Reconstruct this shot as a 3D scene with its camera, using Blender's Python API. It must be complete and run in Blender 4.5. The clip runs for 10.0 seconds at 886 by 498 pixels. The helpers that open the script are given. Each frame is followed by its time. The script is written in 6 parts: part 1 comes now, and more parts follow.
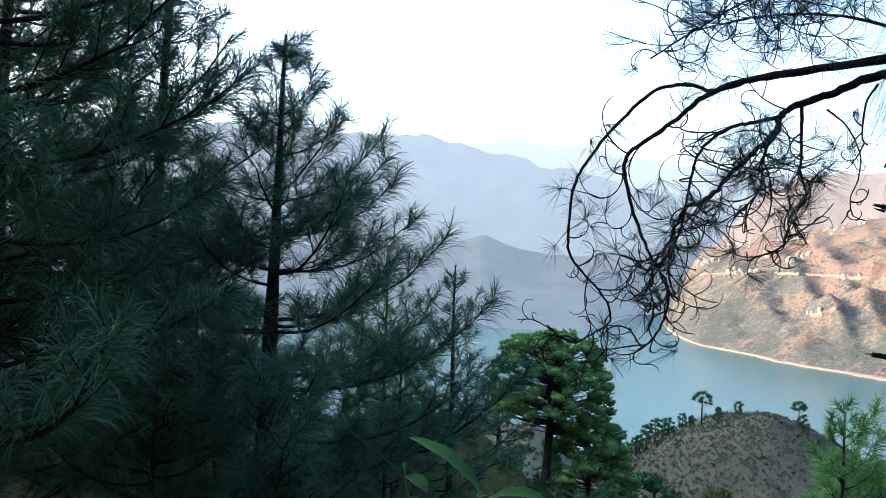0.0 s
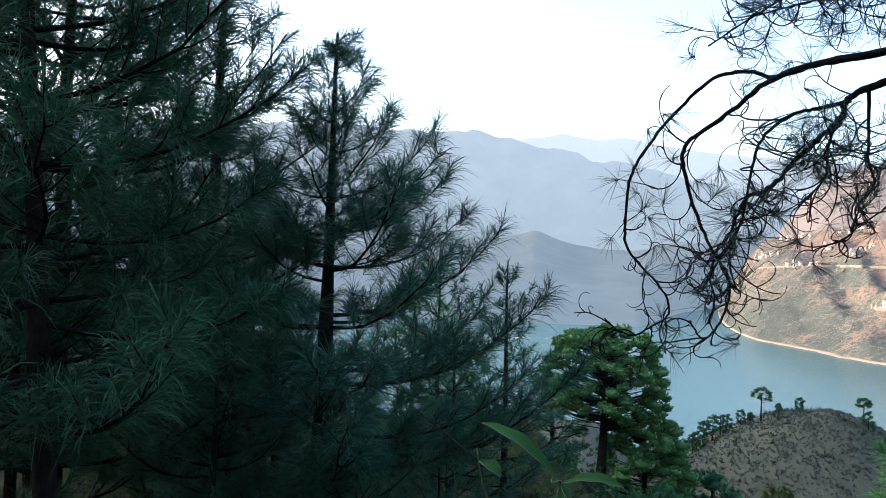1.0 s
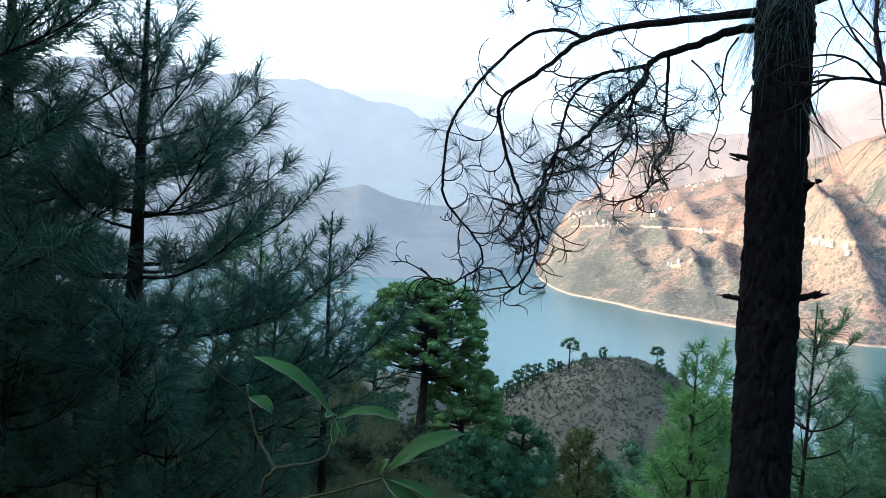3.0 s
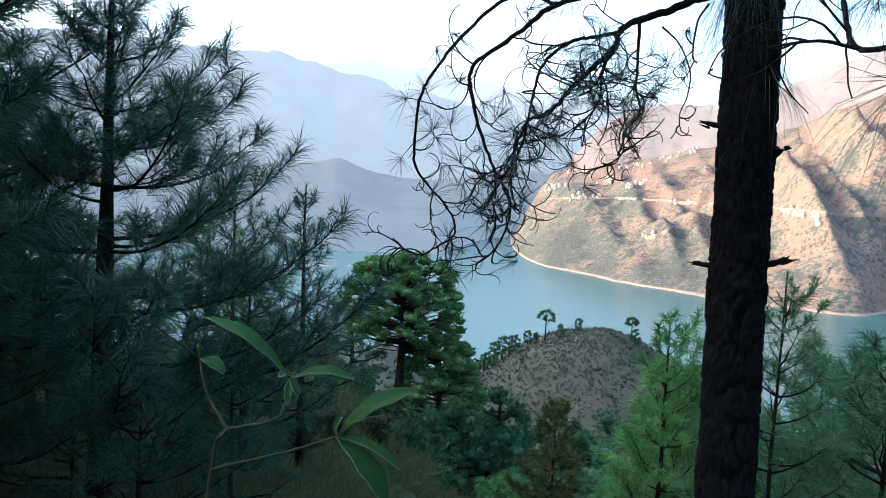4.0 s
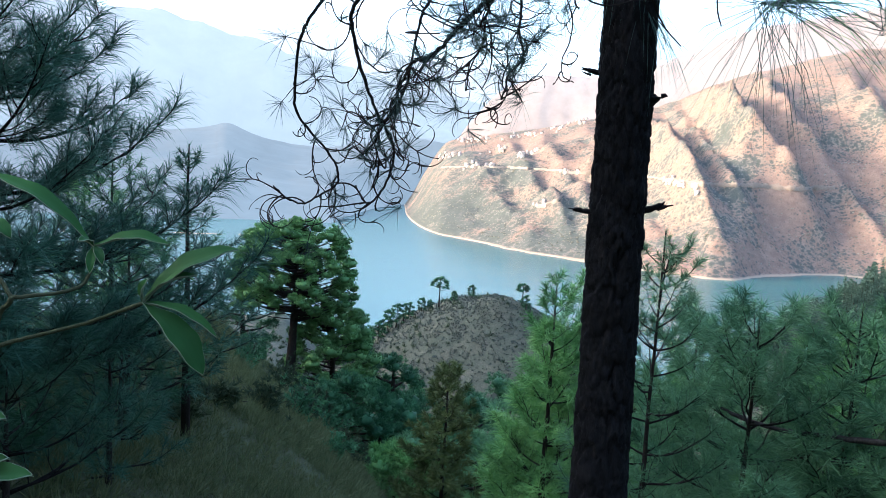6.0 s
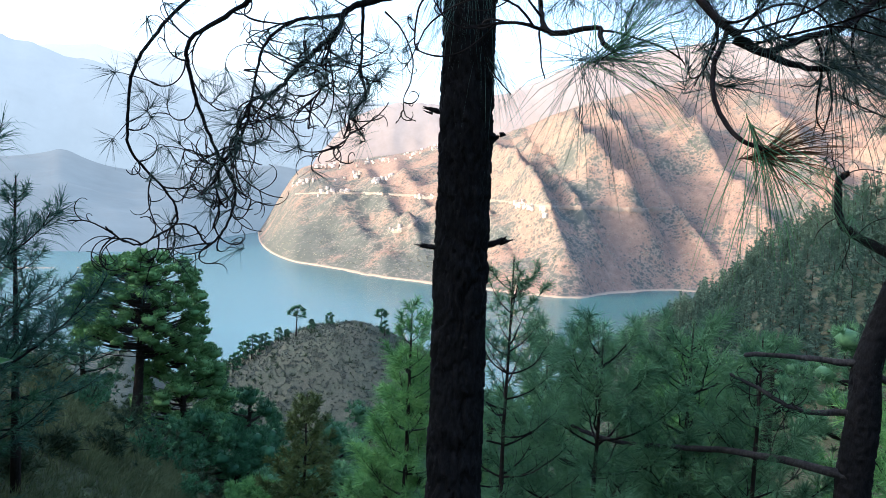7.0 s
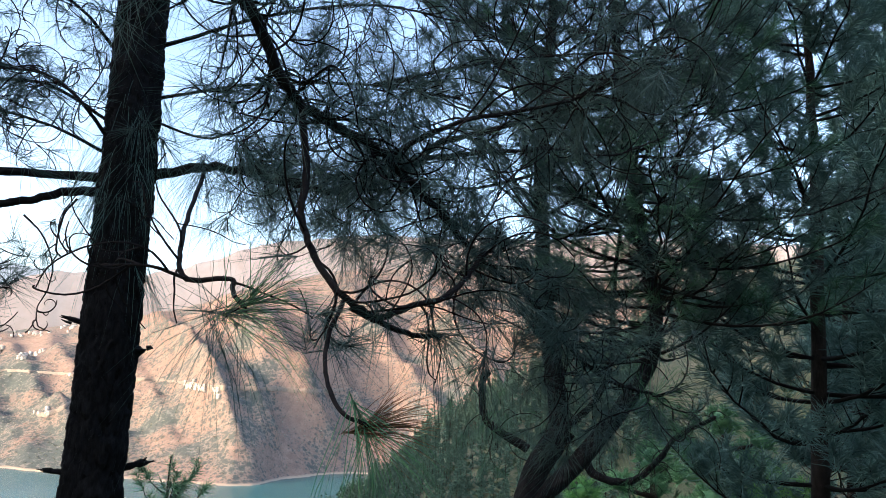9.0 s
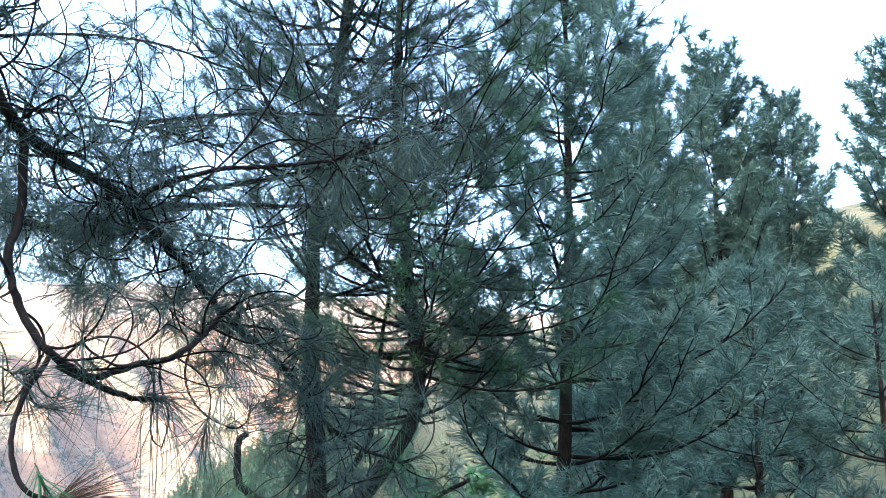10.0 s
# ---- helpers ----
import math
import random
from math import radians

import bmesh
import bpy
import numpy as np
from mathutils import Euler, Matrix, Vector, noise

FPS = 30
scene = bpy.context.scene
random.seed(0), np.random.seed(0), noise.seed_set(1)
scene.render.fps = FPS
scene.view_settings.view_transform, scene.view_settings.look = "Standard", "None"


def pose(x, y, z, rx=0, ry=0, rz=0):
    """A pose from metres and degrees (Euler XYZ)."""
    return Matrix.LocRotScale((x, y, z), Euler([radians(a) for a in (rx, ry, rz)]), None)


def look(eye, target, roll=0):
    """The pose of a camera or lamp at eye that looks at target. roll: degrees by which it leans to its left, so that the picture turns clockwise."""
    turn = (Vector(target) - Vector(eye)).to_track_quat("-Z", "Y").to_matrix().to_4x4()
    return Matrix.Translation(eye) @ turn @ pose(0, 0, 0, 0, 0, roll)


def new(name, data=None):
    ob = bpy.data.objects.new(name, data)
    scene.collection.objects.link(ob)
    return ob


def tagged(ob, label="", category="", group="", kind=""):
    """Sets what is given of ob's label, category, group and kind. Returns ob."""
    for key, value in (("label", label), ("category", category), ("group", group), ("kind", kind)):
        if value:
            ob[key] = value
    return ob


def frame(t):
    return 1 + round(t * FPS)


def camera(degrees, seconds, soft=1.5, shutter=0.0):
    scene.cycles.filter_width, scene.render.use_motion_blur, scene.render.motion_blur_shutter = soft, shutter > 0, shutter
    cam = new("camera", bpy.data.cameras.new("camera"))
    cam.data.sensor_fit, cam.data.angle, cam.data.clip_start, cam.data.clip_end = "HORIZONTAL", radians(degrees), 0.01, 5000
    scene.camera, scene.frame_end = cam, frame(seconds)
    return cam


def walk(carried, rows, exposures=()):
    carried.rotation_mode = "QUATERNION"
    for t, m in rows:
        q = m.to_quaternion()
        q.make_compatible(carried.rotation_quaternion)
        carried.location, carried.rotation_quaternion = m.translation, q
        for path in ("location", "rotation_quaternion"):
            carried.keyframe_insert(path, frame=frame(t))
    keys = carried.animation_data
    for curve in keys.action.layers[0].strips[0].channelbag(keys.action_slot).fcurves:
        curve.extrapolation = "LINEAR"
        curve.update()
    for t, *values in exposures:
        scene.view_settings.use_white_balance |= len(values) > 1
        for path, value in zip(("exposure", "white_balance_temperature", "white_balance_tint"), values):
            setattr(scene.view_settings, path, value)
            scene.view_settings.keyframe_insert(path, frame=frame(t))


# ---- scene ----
# ---------------------------------------------------------------- camera
cam = camera(58.57, 10.0, soft=0.6)
# seconds, x, y, z, yaw, pitch, roll
ROWS = [
    (0, 0.013, 0.042, 1.605, -0.025, 0.897, 2.308),
    (0.2, 0.005, 0.038, 1.606, 2.78, 1.75, 2.43),
    (0.5, -0.008, 0.033, 1.607, 3.13, 2.344, 3.161),
    (0.7, -0.006, 0.036, 1.602, 2.63, 1.63, 3.13),
    (1, -0.004, 0.041, 1.595, 3.661, 0.481, 1.748),
    (1.2, -0.001, 0.048, 1.591, 2.97, 0.38, 2.55),
    (1.5, 0.003, 0.06, 1.587, 0.74, -1.208, 2.276),
    (1.7, 0.007, 0.062, 1.585, -0.83, -0.99, 2.9),
    (2, 0.013, 0.065, 1.583, -3.048, -1.115, 2.931),
    (2.2, 0.018, 0.069, 1.582, -6.23, -1.35, 3.6),
    (2.5, 0.027, 0.075, 1.582, -7.348, -1.41, 2.917),
    (2.7, 0.033, 0.078, 1.577, -8.327, -1.908, 3.127),
    (3.8, 0.052, 0.08, 1.567, -9.814, -2.883, 3.001),
    (4, 0.059, 0.087, 1.559, -10.78, -4.19, 2.836),
    (4.2, 0.069, 0.086, 1.561, -12.25, -3.67, 2.72),
    (4.5, 0.084, 0.086, 1.563, -13.678, -3.188, 1.946),
    (4.7, 0.087, 0.088, 1.546, -14.84, -2.98, 2.48),
    (5, 0.093, 0.091, 1.521, -14.483, -4.74, 2.531),
    (5.2, 0.096, 0.101, 1.487, -13.465, -6.014, 1.572),
    (6.3, 0.131, 0.138, 1.472, -21.272, -6.027, 4.271),
    (6.5, 0.14, 0.146, 1.481, -22.574, -6.064, 4.617),
    (6.7, 0.145, 0.135, 1.496, -23.41, -5.24, 4.19),
    (7, 0.153, 0.118, 1.52, -28.845, -3.665, 2.74),
    (7.2, 0.153, 0.108, 1.536, -32.59, -1.03, 5.52),
    (7.5, 0.154, 0.094, 1.56, -36.195, 1.052, 6.245),
    (7.7, 0.157, 0.104, 1.566, -37.03, 0.71, 8.41),
    (8, 0.162, 0.117, 1.576, -38.65, 1.862, 6.202),
    (8.2, 0.161, 0.089, 1.592, -39.84, 4.43, 4.51),
    (8.4, 0.16, 0.06, 1.608, -41.87, 7.35, 4.33),
    (8.5, 0.16, 0.045, 1.616, -44.053, 9.565, 5.329),
    (9, 0.187, 0.024, 1.663, -51.13, 10.516, 3.147),
    (9.5, 0.226, 0.011, 1.676, -60.384, 15.641, 3.456),
    (9.7, 0.238, 0.002, 1.679, -64.29, 14.31, 3.82),
    (10, 0.256, -0.011, 1.683, -67.291, 15.582, 3.064),
]
EXPOSURES = [(0.0, 2.35, 6150, 10), (0.5, 2.2, 6150, 10), (1.0, 2.2, 6150, 10), (2.5, 2.45, 6100, 10), (4.5, 2.4, 6000, 10), (5.2, 2.65, 5950, 10), (6.5, 2.7, 5900, 10), (7.5, 2.2, 6000, 10), (8.0, 2.15, 6050, 10), (9.0, 2.3, 6300, 10), (9.5, 3.15, 6200, 10), (10.0, 3.82, 6250, 10)]
walk(cam, [(t, pose(x, y, z, 90 + pitch, 0, yaw) @ pose(0, 0, 0, 0, 0, roll)) for t, x, y, z, yaw, pitch, roll in ROWS], EXPOSURES)

# ---------------------------------------------------------------- daylight
SUN_AZ, SUN_EL = -74.0, 16.0        # degrees clockwise from +y, degrees up
SUN_DIR = Vector((math.sin(radians(SUN_AZ)) * math.cos(radians(SUN_EL)), math.cos(radians(SUN_AZ)) * math.cos(radians(SUN_EL)), math.sin(radians(SUN_EL))))
world = bpy.data.worlds.new("world")
scene.world = world
world.use_nodes = True
wn = world.node_tree
sky = wn.nodes.new("ShaderNodeTexSky")
sky.sky_type, sky.sun_disc = "NISHITA", False
sky.sun_elevation, sky.sun_rotation = radians(SUN_EL), radians(SUN_AZ)
sky.air_density, sky.dust_density, sky.ozone_density, sky.altitude = 1.0, 7.0, 1.0, 900
wn.links.new(sky.outputs[0], wn.nodes["Background"].inputs[0])
wn.nodes["Background"].inputs[1].default_value = 0.15
sun = new("sun", bpy.data.lights.new("sun", "SUN"))
sun.data.energy, sun.data.angle, sun.data.color = 0.88, radians(0.5), (1.0, 0.74, 0.56)
sun.matrix_world = look(SUN_DIR * 50, (0, 0, 0))


# ---------------------------------------------------------------- materials
def material(name):
    m = bpy.data.materials.new(name)
    m.use_nodes = True
    return m, m.node_tree.nodes, m.node_tree.links, m.node_tree.nodes["Principled BSDF"]


def ramp(nodes, stops):
    r = nodes.new("ShaderNodeValToRGB")
    while len(r.color_ramp.elements) < len(stops):
        r.color_ramp.elements.new(0.5)
    for e, (p, c) in zip(r.color_ramp.elements, stops):
        e.position, e.color = p, (*c, 1)
    return r


def noise_tex(nodes, links, vec, scale, detail=4, rough=0.6):
    n = nodes.new("ShaderNodeTexNoise")
    n.inputs["Scale"].default_value, n.inputs["Detail"].default_value, n.inputs["Roughness"].default_value = scale, detail, rough
    links.new(vec, n.inputs["Vector"])
    return n


def mix_rgb(nodes, links, fac, a, b, mode="MIX"):
    n = nodes.new("ShaderNodeMix")
    n.data_type, n.blend_type = "RGBA", mode
    for sock, val in ((n.inputs[0], fac), (n.inputs[6], a), (n.inputs[7], b)):
        if isinstance(val, (int, float)):
            sock.default_value = val
        elif isinstance(val, tuple):
            sock.default_value = (*val, 1)
        else:
            links.new(val, sock)
    return n.outputs[2]


def bump(nodes, links, height, strength, dist, bsdf):
    b = nodes.new("ShaderNodeBump")
    b.inputs["Strength"].default_value, b.inputs["Distance"].default_value = strength, dist
    links.new(height, b.inputs["Height"])
    links.new(b.outputs[0], bsdf.inputs["Normal"])


def foliage_mat(name, dark, light, rough=0.55):
    """Needles or leaves: colour varies from piece to piece and from tree to tree."""
    m, n, l, b = material(name)
    geo, info = n.new("ShaderNodeNewGeometry"), n.new("ShaderNodeObjectInfo")
    big = noise_tex(n, l, geo.outputs["Position"], 4.2, 3)
    mid = tuple((a + c) / 2 for a, c in zip(dark, light))
    r1 = ramp(n, [(0.0, dark), (0.55, mid), (1.0, light)])
    add = n.new("ShaderNodeMath")
    add.operation = "MULTIPLY_ADD"
    l.new(geo.outputs["Random Per Island"], add.inputs[0])
    add.inputs[1].default_value = 0.5
    sc = n.new("ShaderNodeMath")
    sc.operation = "MULTIPLY_ADD"
    l.new(big.outputs["Fac"], sc.inputs[0])
    sc.inputs[1].default_value, sc.inputs[2].default_value = 1.7, -0.87
    tree = n.new("ShaderNodeMath")
    tree.operation = "MULTIPLY_ADD"
    l.new(info.outputs["Random"], tree.inputs[0])
    tree.inputs[1].default_value = 0.5
    l.new(sc.outputs[0], tree.inputs[2])
    l.new(tree.outputs[0], add.inputs[2])
    l.new(add.outputs[0], r1.inputs[0])
    l.new(r1.outputs[0], b.inputs["Base Color"])
    b.inputs["Roughness"].default_value = rough
    b.inputs["Specular IOR Level"].default_value = 0.12
    thin = n.new("ShaderNodeBsdfTranslucent")
    l.new(r1.outputs[0], thin.inputs["Color"])
    both = n.new("ShaderNodeMixShader")
    both.inputs[0].default_value = 0.2
    l.new(b.outputs[0], both.inputs[1])
    l.new(thin.outputs[0], both.inputs[2])
    l.new(both.outputs[0], n["Material Output"].inputs["Surface"])
    return m


def bark_mat(name, dark, light, scale=1.0):
    m, n, l, b = material(name)
    tc = n.new("ShaderNodeTexCoord")
    mp = n.new("ShaderNodeMapping")
    mp.inputs["Scale"].default_value = (1, 1, 0.35)
    l.new(tc.outputs["Object"], mp.inputs[0])
    n1 = noise_tex(n, l, mp.outputs[0], 26 * scale, 6, 0.7)
    n2 = noise_tex(n, l, tc.outputs["Object"], 5 * scale, 3)
    r = ramp(n, [(0.3, dark), (0.55, tuple((a + c) / 2 for a, c in zip(dark, light))), (0.75, light)])
    l.new(n1.outputs["Fac"], r.inputs[0])
    out = mix_rgb(n, l, n2.outputs["Fac"], r.outputs[0], tuple(c * 0.55 for c in dark))
    l.new(out, b.inputs["Base Color"])
    b.inputs["Roughness"].default_value = 0.95
    b.inputs["Specular IOR Level"].default_value = 0.08
    bump(n, l, n1.outputs["Fac"], 0.9, 0.016 / scale, b)
    return m


NEEDLE = foliage_mat("pine needles", (0.026, 0.090, 0.044), (0.095, 0.245, 0.110))
NEEDLE_BLUE = foliage_mat("blue-green pine needles", (0.023, 0.074, 0.052), (0.088, 0.205, 0.132))
NEEDLE_BRIGHT = foliage_mat("fresh pine needles", (0.082, 0.220, 0.072), (0.250, 0.490, 0.160))
NEEDLE_VALLEY = foliage_mat("valley pine needles", (0.060, 0.160, 0.082), (0.190, 0.370, 0.180))
NEEDLE_OLIVE = foliage_mat("olive pine needles", (0.055, 0.090, 0.028), (0.145, 0.185, 0.066))
NEEDLE_DARK = foliage_mat("dark pine needles", (0.026, 0.074, 0.044), (0.080, 0.182, 0.104))
# lightened and greyed: haze over the east slope is put into this colour
NEEDLE_SLATE = foliage_mat("slate-green pine needles", (0.055, 0.115, 0.105), (0.175, 0.290, 0.245))
NEEDLE_OLD = foliage_mat("grey-green pine needles", (0.027, 0.052, 0.047), (0.080, 0.130, 0.110))
NEEDLE_DRY = foliage_mat("dry pine needles", (0.080, 0.040, 0.020), (0.160, 0.096, 0.048))
# far scrub is pale for haze; the near copy has shade in its colour
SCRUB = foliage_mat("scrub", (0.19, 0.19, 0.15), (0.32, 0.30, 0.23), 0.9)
SCRUB_SHADED = foliage_mat("shaded scrub", (0.03, 0.055, 0.03), (0.095, 0.125, 0.065), 0.9)
KNOLL_SCRUB = foliage_mat("grey scrub", (0.075, 0.10, 0.082), (0.20, 0.21, 0.175), 0.9)
LEAF = foliage_mat("felted leaf", (0.024, 0.080, 0.022), (0.052, 0.155, 0.038), 0.6)
GRASS = foliage_mat("dry grass", (0.050, 0.085, 0.034), (0.185, 0.20, 0.095), 0.9)
BARK = bark_mat("pine bark", (0.020, 0.016, 0.014), (0.075, 0.058, 0.049))
BARK_GREY = bark_mat("grey limb bark", (0.022, 0.021, 0.022), (0.15, 0.142, 0.138), 1.6)
TWIG = bark_mat("twig bark", (0.013, 0.0115, 0.0115), (0.046, 0.038, 0.034), 2.0)
STEM_FELT = bark_mat("felted stem", (0.05, 0.06, 0.03), (0.13, 0.14, 0.08), 3.0)


def earth_mat():
    m, n, l, b = material("hillside earth")
    geo = n.new("ShaderNodeNewGeometry")
    pos = geo.outputs["Position"]
    sep = n.new("ShaderNodeSeparateXYZ")
    l.new(pos, sep.inputs[0])
    big = noise_tex(n, l, pos, 0.012, 5, 0.6)
    mid = noise_tex(n, l, pos, 0.09, 5, 0.65)
    fine = noise_tex(n, l, pos, 2.2, 6, 0.7)
    soil = ramp(n, [(0.3, (0.235, 0.160, 0.126)), (0.5, (0.285, 0.197, 0.154)), (0.7, (0.335, 0.238, 0.186))])
    l.new(mid.outputs["Fac"], soil.inputs[0])
    green = ramp(n, [(0.35, (0.165, 0.168, 0.150)), (0.65, (0.225, 0.215, 0.185))])
    l.new(fine.outputs["Fac"], green.inputs[0])
    # the eastern spurs are barer than the slope under the village
    east = n.new("ShaderNodeMapRange")
    east.inputs[1].default_value, east.inputs[2].default_value = 420, 760
    east.inputs[3].default_value, east.inputs[4].default_value = 0.15, -0.09
    l.new(sep.outputs[0], east.inputs[0])
    lush = n.new("ShaderNodeMath")
    lush.operation = "ADD"
    l.new(big.outputs["Fac"], lush.inputs[0])
    l.new(east.outputs[0], lush.inputs[1])
    fac = ramp(n, [(0.42, (0, 0, 0)), (0.60, (1, 1, 1))])
    l.new(lush.outputs[0], fac.inputs[0])
    col = mix_rgb(n, l, fac.outputs[0], soil.outputs[0], green.outputs[0])
    # single bushes and trees, crowded where the slope is lush
    for size, shade, thin in ((0.075, (0.085, 0.100, 0.092), 0.02), (0.14, (0.092, 0.106, 0.094), -0.07), (0.25, (0.105, 0.116, 0.102), -0.06)):
        cells = n.new("ShaderNodeTexVoronoi")
        cells.inputs["Scale"].default_value = size
        l.new(pos, cells.inputs["Vector"])
        room = n.new("ShaderNodeMath")
        room.operation = "MULTIPLY_ADD"
        l.new(lush.outputs[0], room.inputs[0])
        room.inputs[1].default_value, room.inputs[2].default_value = 1.3, -0.20 - thin
        pick = n.new("ShaderNodeMath")
        pick.operation = "SUBTRACT"
        l.new(room.outputs[0], pick.inputs[0])
        l.new(cells.outputs["Distance"], pick.inputs[1])
        dot = ramp(n, [(0.0, (0, 0, 0)), (0.22, (0.85, 0.85, 0.85))])
        l.new(pick.outputs[0], dot.inputs[0])
        col = mix_rgb(n, l, dot.outputs[0], col, shade)
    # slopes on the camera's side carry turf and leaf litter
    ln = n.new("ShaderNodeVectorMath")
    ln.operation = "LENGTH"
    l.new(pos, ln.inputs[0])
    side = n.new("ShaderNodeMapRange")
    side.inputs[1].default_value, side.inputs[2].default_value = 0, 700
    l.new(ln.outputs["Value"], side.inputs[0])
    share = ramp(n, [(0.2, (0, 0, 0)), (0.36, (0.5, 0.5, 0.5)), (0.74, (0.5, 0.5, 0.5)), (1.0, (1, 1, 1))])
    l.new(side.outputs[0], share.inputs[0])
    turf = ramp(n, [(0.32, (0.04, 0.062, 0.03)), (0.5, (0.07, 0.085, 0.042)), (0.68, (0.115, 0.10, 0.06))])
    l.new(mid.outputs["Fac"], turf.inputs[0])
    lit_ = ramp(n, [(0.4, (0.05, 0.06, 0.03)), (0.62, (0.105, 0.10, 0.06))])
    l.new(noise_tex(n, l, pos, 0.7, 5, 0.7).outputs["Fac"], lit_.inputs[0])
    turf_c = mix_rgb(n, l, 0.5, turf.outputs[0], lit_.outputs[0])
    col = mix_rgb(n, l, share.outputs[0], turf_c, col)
    speck = ramp(n, [(0.35, (0.55, 0.55, 0.55)), (0.65, (1.15, 1.15, 1.15))])
    l.new(fine.outputs["Fac"], speck.inputs[0])
    col = mix_rgb(n, l, 1.0, col, speck.outputs[0], "MULTIPLY")
    # bare draw-down band along the water
    band = n.new("ShaderNodeMapRange")
    band.inputs[1].default_value, band.inputs[2].default_value = -118.7, -117.2
    band.inputs[3].default_value, band.inputs[4].default_value = 1.0, 0.0
    l.new(sep.outputs[2], band.inputs[0])
    col = mix_rgb(n, l, band.outputs[0], col, (0.40, 0.30, 0.22))
    l.new(col, b.inputs["Base Color"])
    b.inputs["Roughness"].default_value = 1.0
    b.inputs["Specular IOR Level"].default_value = 0.1
    bump(n, l, fine.outputs["Fac"], 0.6, 0.25, b)
    return m


EARTH = earth_mat()


def painted_haze_mat(name, low, high, zlow, zhigh, glow, patch=0.12, lit=(0.4, 0.36, 0.32), grain=0.006):
    """Far distance: haze of miles of air painted into a pale, faintly glowing colour."""
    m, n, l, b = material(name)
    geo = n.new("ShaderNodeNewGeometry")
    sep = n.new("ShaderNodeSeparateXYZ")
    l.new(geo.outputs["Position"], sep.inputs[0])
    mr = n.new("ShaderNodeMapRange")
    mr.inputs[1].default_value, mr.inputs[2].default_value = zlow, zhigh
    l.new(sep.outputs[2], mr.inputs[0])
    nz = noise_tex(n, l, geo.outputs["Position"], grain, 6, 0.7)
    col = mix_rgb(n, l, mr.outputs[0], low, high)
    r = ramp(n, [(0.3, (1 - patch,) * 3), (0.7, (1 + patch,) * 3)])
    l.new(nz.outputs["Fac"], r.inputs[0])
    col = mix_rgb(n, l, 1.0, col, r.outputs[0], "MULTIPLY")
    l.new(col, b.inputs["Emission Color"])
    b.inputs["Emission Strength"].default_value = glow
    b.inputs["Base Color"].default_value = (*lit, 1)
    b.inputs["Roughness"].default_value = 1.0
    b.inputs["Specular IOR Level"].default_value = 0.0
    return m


HAZE_FAR = painted_haze_mat("hazy mountain", (0.50, 0.62, 0.72), (0.60, 0.72, 0.84), 0, 700, 0.19, 0.05, (0.03, 0.03, 0.03))
HAZE_FARTHEST = painted_haze_mat("haziest mountain", (0.62, 0.73, 0.82), (0.72, 0.82, 0.92), 0, 700, 0.23, 0.04, (0.03, 0.03, 0.03))
# the hill's blue shade is painted into its glow along with the haze
HAZE_MID = painted_haze_mat("hazy shaded hill", (0.33, 0.45, 0.56), (0.38, 0.48, 0.57), -120, 80, 0.15, 0.12, (0.04, 0.04, 0.04))

# sunlight and haze on the ridge are painted in as warm glow, paler upward
HAZE_WARM = painted_haze_mat("sunlit hazy ridge", (0.66, 0.56, 0.51), (0.80, 0.76, 0.76), 60, 520, 0.136, 0.2, (0.13, 0.10, 0.085), 0.016)


def water_mat():
    m, n, l, b = material("lake water")
    geo = n.new("ShaderNodeNewGeometry")
    n1 = noise_tex(n, l, geo.outputs["Position"], 0.35, 4, 0.6)
    n2 = noise_tex(n, l, geo.outputs["Position"], 0.006, 3)
    r = ramp(n, [(0.3, (0.030, 0.110, 0.114)), (0.7, (0.044, 0.138, 0.138))])
    l.new(n2.outputs["Fac"], r.inputs[0])
    l.new(r.outputs[0], b.inputs["Base Color"])
    b.inputs["Roughness"].default_value = 0.22
    b.inputs["IOR"].default_value = 1.33
    b.inputs["Specular IOR Level"].default_value = 0.4
    bump(n, l, n1.outputs["Fac"], 0.25, 0.4, b)
    return m


WATER = water_mat()


def plain_mat(name, col, rough=0.8, var=0.25, scale=0.8):
    m, n, l, b = material(name)
    geo, info = n.new("ShaderNodeNewGeometry"), n.new("ShaderNodeObjectInfo")
    nz = noise_tex(n, l, geo.outputs["Position"], scale, 4)
    r = ramp(n, [(0.3, tuple(c * (1 - var) for c in col)), (0.7, tuple(min(1, c * (1 + var)) for c in col))])
    l.new(nz.outputs["Fac"], r.inputs[0])
    rr = ramp(n, [(0.0, (0.75, 0.75, 0.75)), (1.0, (1.1, 1.1, 1.1))])
    l.new(info.outputs["Random"], rr.inputs[0])
    l.new(mix_rgb(n, l, 1.0, r.outputs[0], rr.outputs[0], "MULTIPLY"), b.inputs["Base Color"])
    b.inputs["Roughness"].default_value = rough
    return m


PLASTER = plain_mat("house plaster", (0.66, 0.60, 0.51))
ROOFING = plain_mat("roof sheet", (0.42, 0.37, 0.34))
DARK_OPENING = plain_mat("dark window", (0.05, 0.05, 0.06))
TRACK = plain_mat("road dust", (0.32, 0.255, 0.20), 1.0)
EARTH_CUT = plain_mat("bare earth cut", (0.47, 0.37, 0.28), 1.0, 0.3, 0.05)


